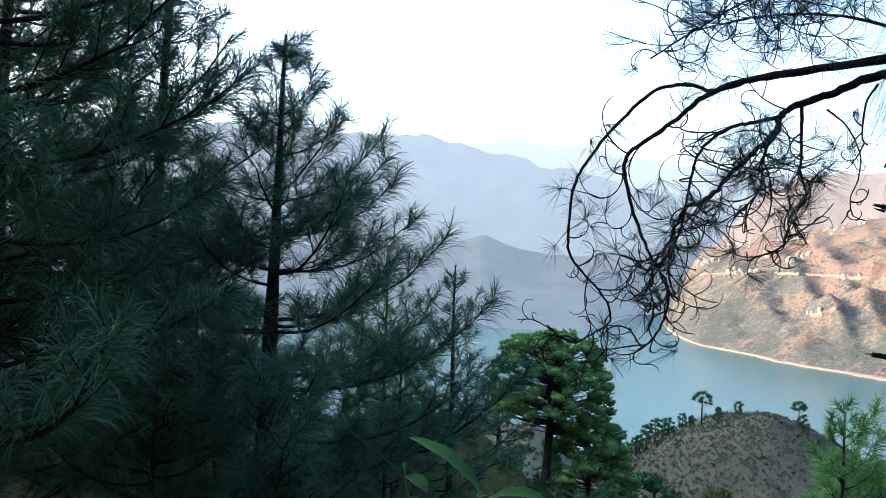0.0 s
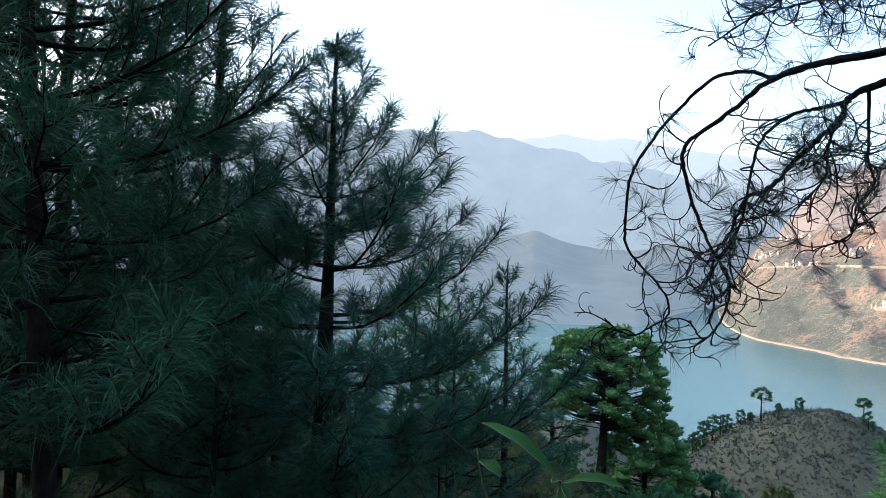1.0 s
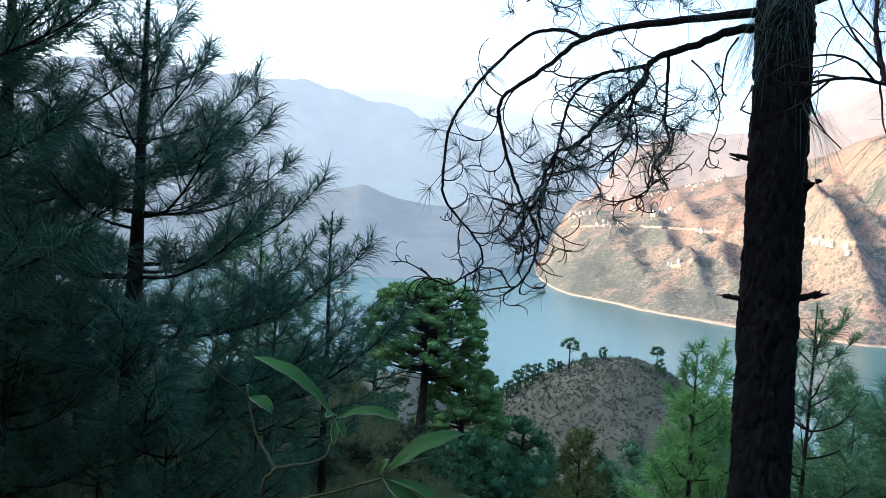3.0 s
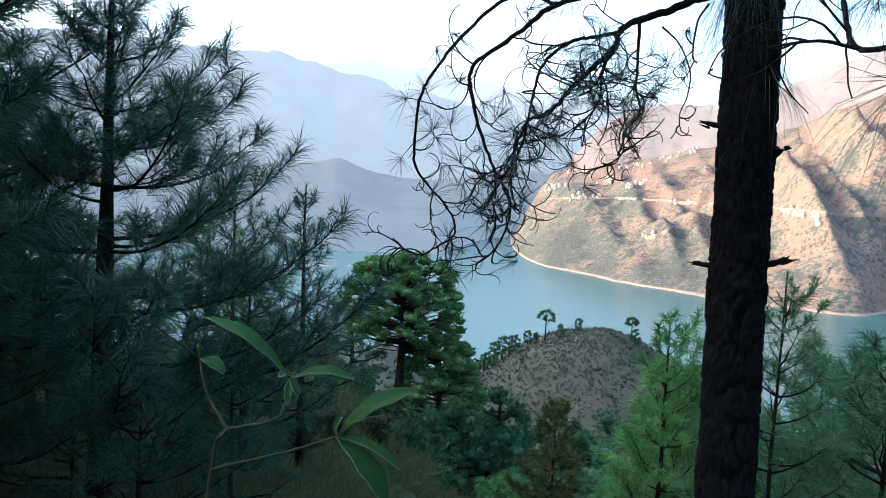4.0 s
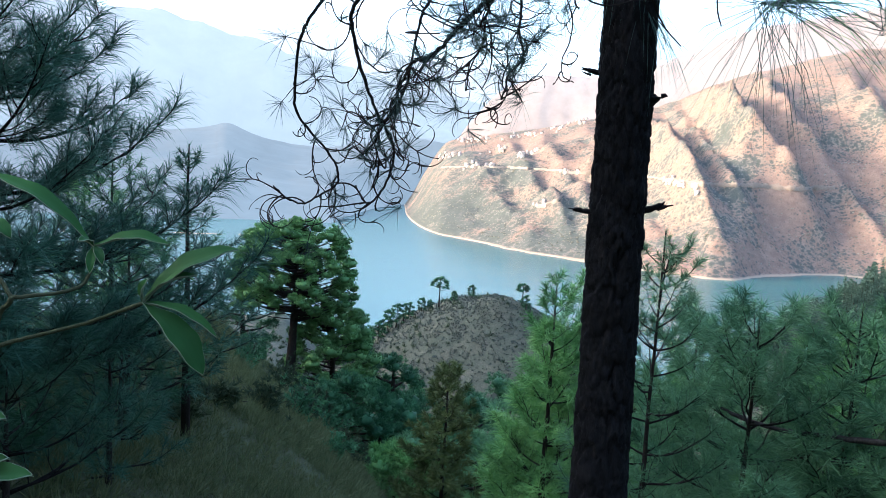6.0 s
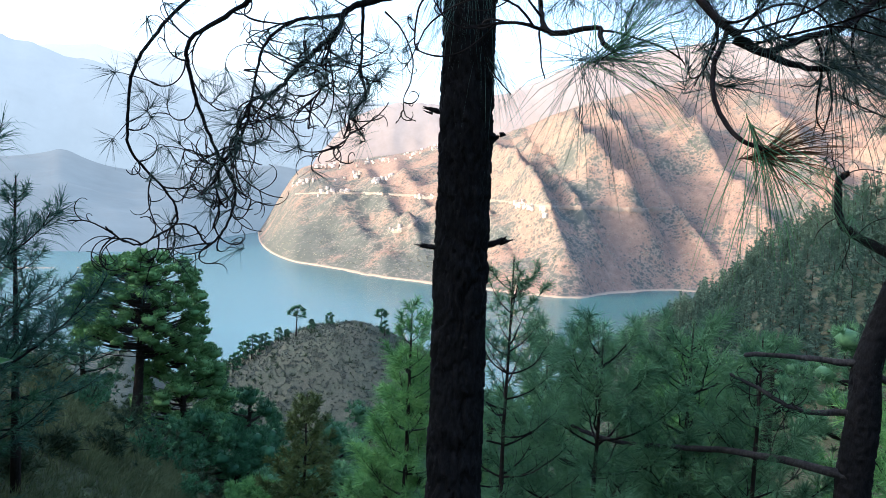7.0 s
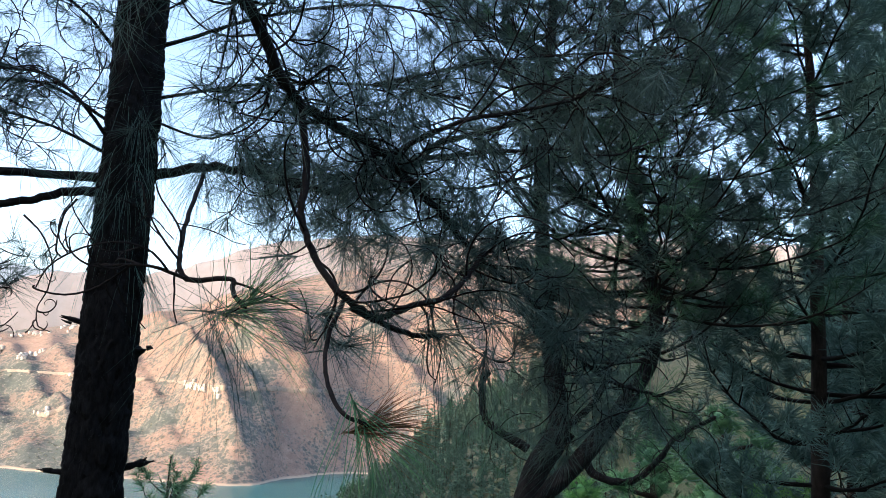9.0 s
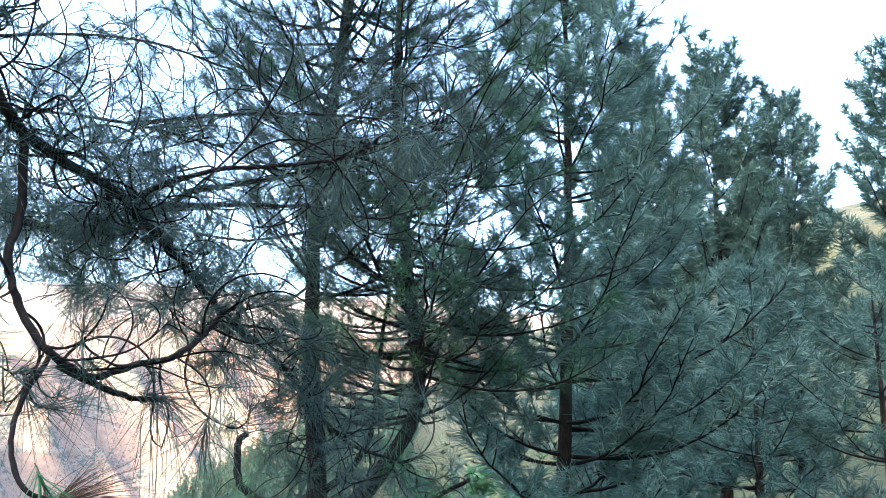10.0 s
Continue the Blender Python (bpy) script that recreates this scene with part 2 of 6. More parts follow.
# ---------------------------------------------------------------- mesh helpers
class Acc:
    """Collects vertices and polygons of one mesh."""

    def __init__(self):
        self.v, self.q, self.t, self.n = [], [], [], 0

    def add(self, verts, quads=None, tris=None):
        verts = np.asarray(verts, float)
        if quads is not None and len(quads):
            self.q.append(np.asarray(quads, int) + self.n)
        if tris is not None and len(tris):
            self.t.append(np.asarray(tris, int) + self.n)
        self.v.append(verts)
        self.n += len(verts)

    def mesh(self, name, mat, smooth=True):
        me = bpy.data.meshes.new(name)
        v = np.concatenate(self.v) if self.v else np.zeros((0, 3))
        q = np.concatenate(self.q) if self.q else np.zeros((0, 4), int)
        t = np.concatenate(self.t) if self.t else np.zeros((0, 3), int)
        me.vertices.add(len(v))
        me.vertices.foreach_set("co", v.ravel())
        loops = np.concatenate([q.ravel(), t.ravel()])
        me.loops.add(len(loops))
        me.loops.foreach_set("vertex_index", loops)
        me.polygons.add(len(q) + len(t))
        starts = np.concatenate([np.arange(len(q)) * 4, len(q) * 4 + np.arange(len(t)) * 3])
        me.polygons.foreach_set("loop_start", starts)
        me.update(calc_edges=True)
        if smooth:
            me.polygons.foreach_set("use_smooth", np.ones(len(q) + len(t), bool))
        me.materials.append(mat)
        return me


def part(name, acc, mat, parent=None, label="", smooth=True):
    ob = new(name, acc.mesh(name, mat, smooth))
    if parent is not None:
        ob.parent = parent
    if label:
        ob["label"] = label
    return ob


def thing(name, place, label, category, group="", kind=""):
    ob = new(name)
    ob.empty_display_size = 0.2
    ob.matrix_world = Matrix.Translation(place)
    return tagged(ob, label, category, group, kind)


def unit(v):
    v = np.asarray(v, float)
    return v / (np.linalg.norm(v, axis=-1, keepdims=True) + 1e-12)


def spline(pts, per=6):
    """Catmull-Rom through a few control points."""
    p = np.asarray(pts, float)
    p = np.vstack([2 * p[0] - p[1], p, 2 * p[-1] - p[-2]])
    u = np.linspace(0, 1, per, endpoint=False)[:, None]
    out = []
    for a, b, c, d in zip(p[:-3], p[1:-2], p[2:-1], p[3:]):
        out.append(0.5 * (2 * b + (c - a) * u + (2 * a - 5 * b + 4 * c - d) * u ** 2 + (3 * b - a - 3 * c + d) * u ** 3))
    return np.vstack(out + [p[-2:-1]])


def tube(acc, pts, radii, sides=6, lumps=0.0, rng=None):
    p = np.asarray(pts, float)
    r = np.broadcast_to(np.asarray(radii, float), (len(p),))
    tan = unit(np.gradient(p, axis=0))
    ref = np.array([0.31, 0.22, 0.92]) if abs(tan[0, 2]) < 0.8 else np.array([0.95, 0.2, 0.1])
    u = unit(np.cross(tan, ref))
    w = np.cross(tan, u)
    a = np.linspace(0, 2 * math.pi, sides, endpoint=False)
    rad = np.repeat(r[:, None], sides, 1)
    if lumps and rng is not None:
        rad = rad * (1 + lumps * (rng.random(rad.shape) - 0.5))
    v = p[:, None] + rad[..., None] * (np.cos(a)[None, :, None] * u[:, None] + np.sin(a)[None, :, None] * w[:, None])
    k = len(p)
    i = np.arange(k - 1)[:, None] * sides
    j = np.arange(sides)[None]
    jn = (j + 1) % sides
    q = np.stack([i + j, i + jn, i + sides + jn, i + sides + j], -1).reshape(-1, 4)
    verts = np.vstack([v.reshape(-1, 3), p[-1:] + tan[-1:] * r[-1], p[:1]])
    tip, root = k * sides, k * sides + 1
    tris = [(int((k - 1) * sides + s), int((k - 1) * sides + (s + 1) % sides), tip) for s in range(sides)]
    tris += [((s + 1) % sides, s, root) for s in range(sides)]
    acc.add(verts, q, tris)


def needles(acc, P, A, length, count, rng, spread=(15, 75), droop=0.15, width=0.003, along=0.35, curved=False):
    """Bundles of long thin needles round the shoot ends P with axes A."""
    P, A = np.asarray(P, float).reshape(-1, 3), unit(np.asarray(A, float).reshape(-1, 3))
    if not len(P):
        return
    m = len(P) * count
    P, A = np.repeat(P, count, 0), np.repeat(A, count, 0)
    L = np.repeat(np.broadcast_to(np.asarray(length, float), (m // count,)), count) * rng.uniform(0.7, 1.1, m)
    ref = np.where(np.abs(A[:, 2:3]) < 0.9, np.array([[0, 0, 1.0]]), np.array([[1.0, 0, 0]]))
    u = unit(np.cross(A, ref))
    w = np.cross(A, u)
    ph = rng.uniform(0, 2 * math.pi, m)
    th = np.radians(rng.uniform(spread[0], spread[1], m))
    d = np.cos(th)[:, None] * A + np.sin(th)[:, None] * (np.cos(ph)[:, None] * u + np.sin(ph)[:, None] * w)
    base = P - A * (L * along * rng.random(m))[:, None]
    side = unit(np.cross(d, rng.normal(size=(m, 3)))) * (width * 0.5)
    down = np.zeros((m, 3))
    down[:, 2] = -droop * L * (0.4 + np.sin(th) * rng.uniform(0.5, 1.3, m))
    tip = base + d * L[:, None] + down
    if not curved:
        v = np.stack([base - side, base + side, tip], 1).reshape(-1, 3)
        acc.add(v, tris=np.arange(3 * m).reshape(-1, 3))
    else:
        m1 = base + d * (L * 0.58)[:, None] + down * 0.26
        v = np.stack([base - side, base + side, m1 - side * 0.85, m1 + side * 0.85, tip], 1).reshape(-1, 3)
        o = np.arange(m)[:, None] * 5
        acc.add(v, o + np.array([0, 1, 3, 2]), o + np.array([2, 3, 4]))


# ---------------------------------------------------------------- lie of the land
def table(az, pairs):
    p = np.array(pairs, float)
    return np.interp(az, p[:, 0], p[:, 1])


def lattice(x, y, seed):
    xi, yi = np.floor(x).astype(np.int64), np.floor(y).astype(np.int64)
    fx, fy = x - xi, y - yi
    fx, fy = fx * fx * (3 - 2 * fx), fy * fy * (3 - 2 * fy)

    def h(a, b):
        k = (a * 374761393 + b * 668265263 + seed * 1274126177) & 0x7FFFFFFF
        k = ((k ^ (k >> 13)) * 1274126177) & 0x7FFFFFFF
        return ((k ^ (k >> 16)) & 0xFFFF) / 65535.0

    return (h(xi, yi) * (1 - fx) + h(xi + 1, yi) * fx) * (1 - fy) + (h(xi, yi + 1) * (1 - fx) + h(xi + 1, yi + 1) * fx) * fy - 0.5


def fbm(x, y, scale, seed, octaves=4):
    s, amp = 0.0, 1.0
    for o in range(octaves):
        s = s + amp * lattice(x / scale, y / scale, seed + o)
        scale, amp = scale * 0.5, amp * 0.5
    return s


WATER_Z = -120.0


def ease(a, b, x):
    t = np.clip((x - a) / (b - a), 0, 1)
    return t * t * (3 - 2 * t)


SPUR = [(-180, -22), (-120, -16), (-90, -6), (-60, 2), (-35, 7), (-20, 9), (0, 9), (2.5, 9.3), (7.6, 13.6), (11, 16.4), (13.6, 19), (16, 21.5), (25, 30), (45, 31), (60, 26), (75, 14), (90, 2), (105, -8), (130, -16), (180, -22)]


def ground(x, y):
    """Height of the ground: the camera's spur, the ravine, the knoll, the lake basin and the far shore."""
    x, y = np.asarray(x, float), np.asarray(y, float)
    d = np.hypot(x, y) + 1e-6
    az = np.degrees(np.arctan2(x, y))
    tan = lambda e: np.tan(np.radians(e))
    spread_ = 28 * (1 - ease(4, 24, d))
    s = sum(table((az + k * spread_ + 180) % 360 - 180, SPUR) for k in (-1, -0.6, -0.3, 0, 0.3, 0.6, 1)) / 7
    z36 = -36 * tan(s)
    # the high ground left and behind is unseen, raised to block the low sun
    e110 = table(az, [(-180, 24), (-90, 15), (-60, 5), (-35, -9), (-20, -15), (0, -25), (15, -30), (30, -31), (45, -26), (55, -18), (65, -10), (80, 2), (94, 11), (130, 18), (180, 24)])
    dc = table(az, [(-180, 450), (-64, 450), (-10, 430), (33, 430), (39, 350), (60, 300), (94, 250), (130, 320), (180, 450)])
    ec = table(az, [(-180, 25), (-80, 26), (-60, 26), (-50, 23), (-42, 18), (-38, 12), (-34, 4), (-30, -4), (-25, -8), (-10, -12), (2, -10.6), (7.5, -10.8), (10.5, -13.5), (13, -16), (33, -16.2), (36, -15), (39, -11.5), (42, -9.2), (44.5, -7.2), (47, -5.6), (49, -4), (51, -1.5), (54, 0.4), (57, 2.2), (65, 5.5), (75, 10), (90, 17), (96, 18.5), (110, 21), (130, 24), (180, 25)])
    zc = dc * tan(ec)
    lake = ease(-48, -30, az) * (1 - ease(75, 95, az))
    # the far shore, where the eye meets the water
    es = table(az, [(-180, 6), (-40, 6.0), (4, 5.7), (10.6, 4.7), (16.3, 4.6), (18.3, 5.08), (21.9, 5.53), (24.8, 5.98), (28.4, 6.25), (34, 6.6), (37.5, 6.76), (39, 6.66), (40.85, 6.17), (43, 5.87), (45.2, 5.64), (60, 5.6), (180, 6)])
    ds = (1.6 - WATER_Z) / tan(es)
    rise = ease(14.9, 18.6, az) * (1 - ease(110, 140, az))       # opposite hillside stands only east of its point
    e1 = table(az, [(16, -0.6), (20, 0.1), (27, 0.4), (31, 0.8), (34, 2.0), (38, 3.6), (45, 4.4), (64, 5), (120, 5)])
    e2 = table(az, [(16, 0.6), (17, 1.2), (19, 1.9), (20.5, 2.2), (25, 3.0), (28, 3.7), (31, 4.2), (38, 6.6), (45, 8.0), (64, 8.4), (120, 8)])
    e3 = table(az, [(16, 0.6), (19, 1.6), (21, 2.0), (25, 2.8), (28, 3.6), (31, 4.2), (34, 5.2), (38, 7.0), (45, 8.8), (64, 9.2), (120, 8)])
    d1, d2, d3 = ds + 420, ds + 950, ds + 1750
    z1, z2, z3 = d1 * tan(e1), d2 * tan(e2), d3 * tan(e3)
    z = np.zeros_like(d)
    ramp_ = lambda a, b, za, zb: za + (zb - za) * np.clip((d - a) / (b - a), 0, 1)
    z = np.where(d < 36, d * z36 / 36, z)
    z = np.where((d >= 36) & (d < 110), ramp_(36, 110, z36, 110 * tan(e110)), z)
    z = np.where((d >= 110) & (d < dc), ramp_(110, dc, 110 * tan(e110), zc), z)
    drop = np.minimum(zc - 40, WATER_Z - 14)
    zb = lake * drop + (1 - lake) * (zc - 30)
    z = np.where((d >= dc) & (d < dc + 160), ramp_(dc, dc + 160, zc, zb), z)
    bed = lake * (WATER_Z - 14) + (1 - lake) * (zc - 30)
    z = np.where((d >= dc + 160) & (d < ds), ramp_(dc + 160, ds - 60, zb, bed), z)
    foot = WATER_Z - 14 + 14 * np.clip((d - (ds - 60)) / 60, 0, 1)
    z = np.where((d >= ds - 60) & (d < ds) & (lake > 0.5), foot, z)
    hill = np.where(d < d1, ramp_(ds, d1, WATER_Z, z1), np.where(d < d2, ramp_(d1, d2, z1, z2), np.where(d < d3, ramp_(d2, d3, z2, z3), ramp_(d3, d3 + 900, z3, z3 - 260))))
    # spurs that run down to the right, sun on one flank and shade on the other
    el = np.degrees(np.arctan2(hill - 1.6, d))
    u = az + 0.8 * el
    up = ease(0, 200, d - ds) * (1 - 0.9 * ease(0.28, 0.62, (d - ds) / 1750))
    crest = np.zeros_like(d)
    for c, w, a in ((20.5, 2.2, 16), (24.0, 1.6, 18), (26.6, 1.4, 14), (30.5, 2.2, 18), (34.6, 2.6, 56), (37.9, 0.8, 18), (41.0, 2.2, 66), (44.6, 1.5, 40), (50, 2.2, 34), (56, 2.4, 34)):
        off = u - c - 0.5 * fbm(d, az * 20, 130, 71)
        g = np.clip(1 - np.abs(off) / np.where(off < 0, w * 1.25, w * 0.85), 0, 1)
        crest = crest + a * g * (0.6 + 0.4 * g)
    gully = np.abs(fbm(x, y, 150, 5, 2)) * 42 + np.abs(fbm(x, y, 60, 15, 3)) * 24 + np.abs(fbm(x, y, 24, 25, 2)) * 11
    hill = hill + up * ease(16.5, 23, az) * (crest + gully - 20)
    far = np.where(d >= ds, 1.0, 0.0)
    z = np.where(far > 0, rise * hill + (1 - rise) * np.where(lake > 0.5, WATER_Z - 14, zc - 30), z)
    # the knoll by the water
    kx, ky = x - 114.0, y - 272.0
    kr = np.sqrt((kx * 1.0) ** 2 + (ky * 0.62) ** 2 + 40) - 6.3
    knoll = -46.0 - 0.50 * kr - 0.0022 * kr ** 2 + 2.2 * fbm(x, y, 22, 9)
    z = np.where((d > 90) & (d < 600), np.maximum(z, knoll), z)
    # small relief
    z = z + 0.5 * fbm(x, y, 9, 21, 4) * ease(3, 30, d) + 9 * fbm(x, y, 70, 31) * ease(60, 200, d) * (1 - far) * np.where(knoll > z - 8, 0.25, 1)
    z = z + 0.10 * fbm(x, y, 1.2, 41, 3) * (1 - ease(40, 80, d))
    return z


def gz(x, y):
    return float(ground(np.array([x]), np.array([y]))[0])


def by_angles(az, el, dmin, dmax, step=3.0):
    """Where a sight line from the eye first meets the ground."""
    d = np.arange(dmin, dmax, step)
    x, y = d * math.sin(radians(az)), d * math.cos(radians(az))
    hit = np.nonzero(ground(x, y) >= 1.6 + d * math.tan(radians(el)))[0]
    k = hit[0] if len(hit) else len(d) - 1
    return float(x[k]), float(y[k]), gz(x[k], y[k])


def build_ground():
    az = np.radians(np.concatenate([np.arange(-180, -36, 3.0), np.arange(-36, 14, 0.8), np.arange(14, 62, 0.3), np.arange(62, 110, 0.8), np.arange(110, 180, 3.0)]))
    r = np.concatenate([np.geomspace(0.5, 40, 50), np.geomspace(41, 600, 84), np.linspace(620, 950, 8), np.linspace(965, 1800, 110), np.linspace(1820, 3600, 46), np.linspace(3700, 4700, 5)])
    A, R_ = np.meshgrid(az, r)
    x, y = R_ * np.sin(A), R_ * np.cos(A)
    z = ground(x, y)
    na, nr = len(az), len(r)
    v = np.vstack([np.stack([x, y, z], -1).reshape(-1, 3), [[0, 0, 0]]])
    i, j = np.meshgrid(np.arange(nr - 1), np.arange(na), indexing="ij")
    jn = (j + 1) % na
    q = np.stack([i * na + j, (i + 1) * na + j, (i + 1) * na + jn, i * na + jn], -1).reshape(-1, 4)[:, ::-1]
    t = [(nr * na, k, (k + 1) % na) for k in range(na)]
    acc = Acc()
    acc.add(v, q, [(a, c, b) for a, b, c in t])
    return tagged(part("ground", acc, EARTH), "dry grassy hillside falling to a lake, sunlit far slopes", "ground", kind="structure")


build_ground()


def build_water():
    acc = Acc()
    a = np.linspace(0, 2 * math.pi, 96, endpoint=False)
    r = np.array([150, 400, 800, 1300, 1900, 2600, 4200.0])
    v = np.stack([np.outer(r, np.sin(a)), np.outer(r, np.cos(a)), np.full((len(r), 96), WATER_Z)], -1).reshape(-1, 3)
    i, j = np.meshgrid(np.arange(len(r) - 1), np.arange(96), indexing="ij")
    jn = (j + 1) % 96
    acc.add(v, np.stack([i * 96 + j, i * 96 + jn, (i + 1) * 96 + jn, (i + 1) * 96 + j], -1).reshape(-1, 4))
    tagged(part("water", acc, WATER), "calm teal lake water below wooded slopes", "lake", kind="structure")


build_water()


def build_range(name, label, mat, outline, near, far, foot_z, rough, seed, step=0.35, setback=None):
    """A far mountain range: a relief from its foot to its skyline."""
    o = np.array(outline, float)
    az = np.arange(o[0, 0], o[-1, 0], step)
    k = np.linspace(0, 1, 26)
    el = np.interp(az, o[:, 0], o[:, 1])
    front = near + (0 * az if setback is None else table(az, setback))
    D = front[None] + (far - front)[None] * k[:, None]
    A = np.radians(az)[None] + 0 * D
    x, y = D * np.sin(A), D * np.cos(A)
    top = 1.6 + far * np.tan(np.radians(el))[None]
    z = foot_z + (top - foot_z) * k[:, None] ** 0.9 + rough * fbm(x, y, 420, seed, 5) * np.sin(k[:, None] * math.pi) + 0.16 * rough * fbm(x, y, 90, seed + 3, 3) * k[:, None]
    n = len(az)
    back = np.stack([x[-1] * 1.04, y[-1] * 1.04, np.full(n, foot_z)], -1)
    v = np.vstack([np.stack([x, y, z], -1).reshape(-1, 3), back])
    i, j = np.meshgrid(np.arange(26), np.arange(n - 1), indexing="ij")
    acc = Acc()
    acc.add(v, np.stack([i * n + j, i * n + j + 1, (i + 1) * n + j + 1, (i + 1) * n + j], -1).reshape(-1, 4))
    return tagged(part(name, acc, mat), label, "mountain", kind="structure")


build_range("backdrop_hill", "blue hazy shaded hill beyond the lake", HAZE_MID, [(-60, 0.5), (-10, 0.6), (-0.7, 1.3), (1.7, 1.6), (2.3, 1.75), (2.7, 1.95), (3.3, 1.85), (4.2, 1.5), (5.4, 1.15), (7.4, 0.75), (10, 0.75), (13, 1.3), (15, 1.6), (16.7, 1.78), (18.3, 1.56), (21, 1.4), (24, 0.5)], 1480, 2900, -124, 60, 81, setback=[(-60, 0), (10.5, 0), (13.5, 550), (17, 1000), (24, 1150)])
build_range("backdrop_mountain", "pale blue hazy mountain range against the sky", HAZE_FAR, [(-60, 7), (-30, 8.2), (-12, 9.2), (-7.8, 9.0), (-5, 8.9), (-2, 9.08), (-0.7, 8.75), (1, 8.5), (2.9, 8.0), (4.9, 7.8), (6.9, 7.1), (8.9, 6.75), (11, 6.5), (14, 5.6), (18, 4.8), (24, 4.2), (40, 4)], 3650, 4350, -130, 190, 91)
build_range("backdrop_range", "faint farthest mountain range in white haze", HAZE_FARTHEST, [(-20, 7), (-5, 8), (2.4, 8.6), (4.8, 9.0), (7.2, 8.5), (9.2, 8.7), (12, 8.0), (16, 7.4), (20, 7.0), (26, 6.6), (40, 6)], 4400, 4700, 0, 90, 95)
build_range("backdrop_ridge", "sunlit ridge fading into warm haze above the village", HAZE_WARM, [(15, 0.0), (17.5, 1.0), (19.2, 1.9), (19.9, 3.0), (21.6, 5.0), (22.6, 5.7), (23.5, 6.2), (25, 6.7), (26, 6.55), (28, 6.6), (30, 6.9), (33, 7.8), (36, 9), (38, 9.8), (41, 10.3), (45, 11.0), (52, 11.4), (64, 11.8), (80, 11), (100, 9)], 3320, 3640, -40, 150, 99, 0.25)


# ---------------------------------------------------------------- pines
def twig_path(start, way, length, rise, rng, n=5, curl=0.0):
    """A short shoot that bends towards the light."""
    u = np.linspace(0, 1, n)[:, None]
    way = unit(way)
    bend = unit(rng.normal(size=3)) * curl * length
    p = start + way * length * u + np.array([0, 0, 1.0]) * (rise * length * u ** 2) + bend * (u - u ** 2) * 2
    return p


def bough(parent, start, azimuth, length, pitch, rng, needle, dens=1.0, nl=0.22, count=44, radius=0.02, sag=0.10, width=0.0035, origin=None, bark=None, up=0.3, droop=0.3, curved=False, bare=0.18, spread=(14, 66), fine=True):
    """One limb of a pine: bark and, as its own piece, the needles on its shoots."""
    o = np.asarray(origin if origin is not None else (0, 0, 0), float)
    u = np.linspace(0, 1, 9)
    h = np.array([math.sin(azimuth), math.cos(azimuth), 0])
    s = np.array([h[1], -h[0], 0])
    wob = np.cumsum(rng.normal(0, 0.03, 9)) * length
    p = start + np.outer(u * length * math.cos(pitch), h) + np.outer(wob * u, s)
    p[:, 2] += length * (math.sin(pitch) * u - sag * np.sin(u * math.pi * 0.9) + up * 0.4 * u ** 3)
    acc, foliage = Acc(), Acc()
    r = radius * (1 - 0.8 * u)
    tube(acc, p - o, r, 5 if fine else 4)
    P, A = [p[-1]], [p[-1] - p[-2]]
    nt = max(3, int(length / 0.135 * dens))
    nl = nl * min(1.0, 0.5 + 0.6 * length)
    for k in range(nt):
        f = bare + (1 - bare) * (k + rng.random()) / nt
        i = min(int(f * 8), 7)
        q = p[i] + (p[i + 1] - p[i]) * (f * 8 - i)
        tangent = unit(p[i + 1] - p[i])
        side = s * (1 if k % 2 else -1) + np.array([0, 0, rng.uniform(-0.35, 0.5)])
        way = tangent * rng.uniform(0.5, 1.0) + side * rng.uniform(0.5, 1.0)
        tl = (0.12 + 0.36 * min(length, 1.8) * (1.08 - f) * rng.uniform(0.35, 1.0)) * (0.7 if length < 0.6 else 1)
        tp = twig_path(q, way, tl, 0.25 + up * 0.5, rng, 5, 0.12)
        tube(acc, tp - o if fine else tp[::2] - o, np.linspace(radius * 0.34, radius * 0.16, 5 if fine else 3), 3)
        P.append(tp[-1]), A.append(tp[-1] - tp[-2])
        if tl > 0.32:
            for _ in range(int(tl / 0.2)):
                g = rng.uniform(0.35, 0.9)
                j = min(int(g * 4), 3)
                b = tp[j] + (tp[j + 1] - tp[j]) * (g * 4 - j)
                w2 = unit(tp[j + 1] - tp[j]) + rng.normal(0, 0.55, 3)
                sp = twig_path(b, w2, rng.uniform(0.1, 0.22), 0.5, rng, 4, 0.1)
                if fine:
                    tube(acc, sp - o, np.linspace(radius * 0.2, radius * 0.12, 4), 3)
                P.append(sp[-1]), A.append(sp[-1] - sp[-2])
    limb = part("limb", acc, bark or TWIG, parent)
    needles(foliage, np.array(P) - o, A, nl * rng.uniform(0.8, 1.1, len(P)), int(count * (1.25 if fine else 0.95)), rng, spread, droop, width * (1.25 if fine else 1.6), 0.9 if curved else 0.75, curved)
    part("needles", foliage, needle, limb)
    return limb


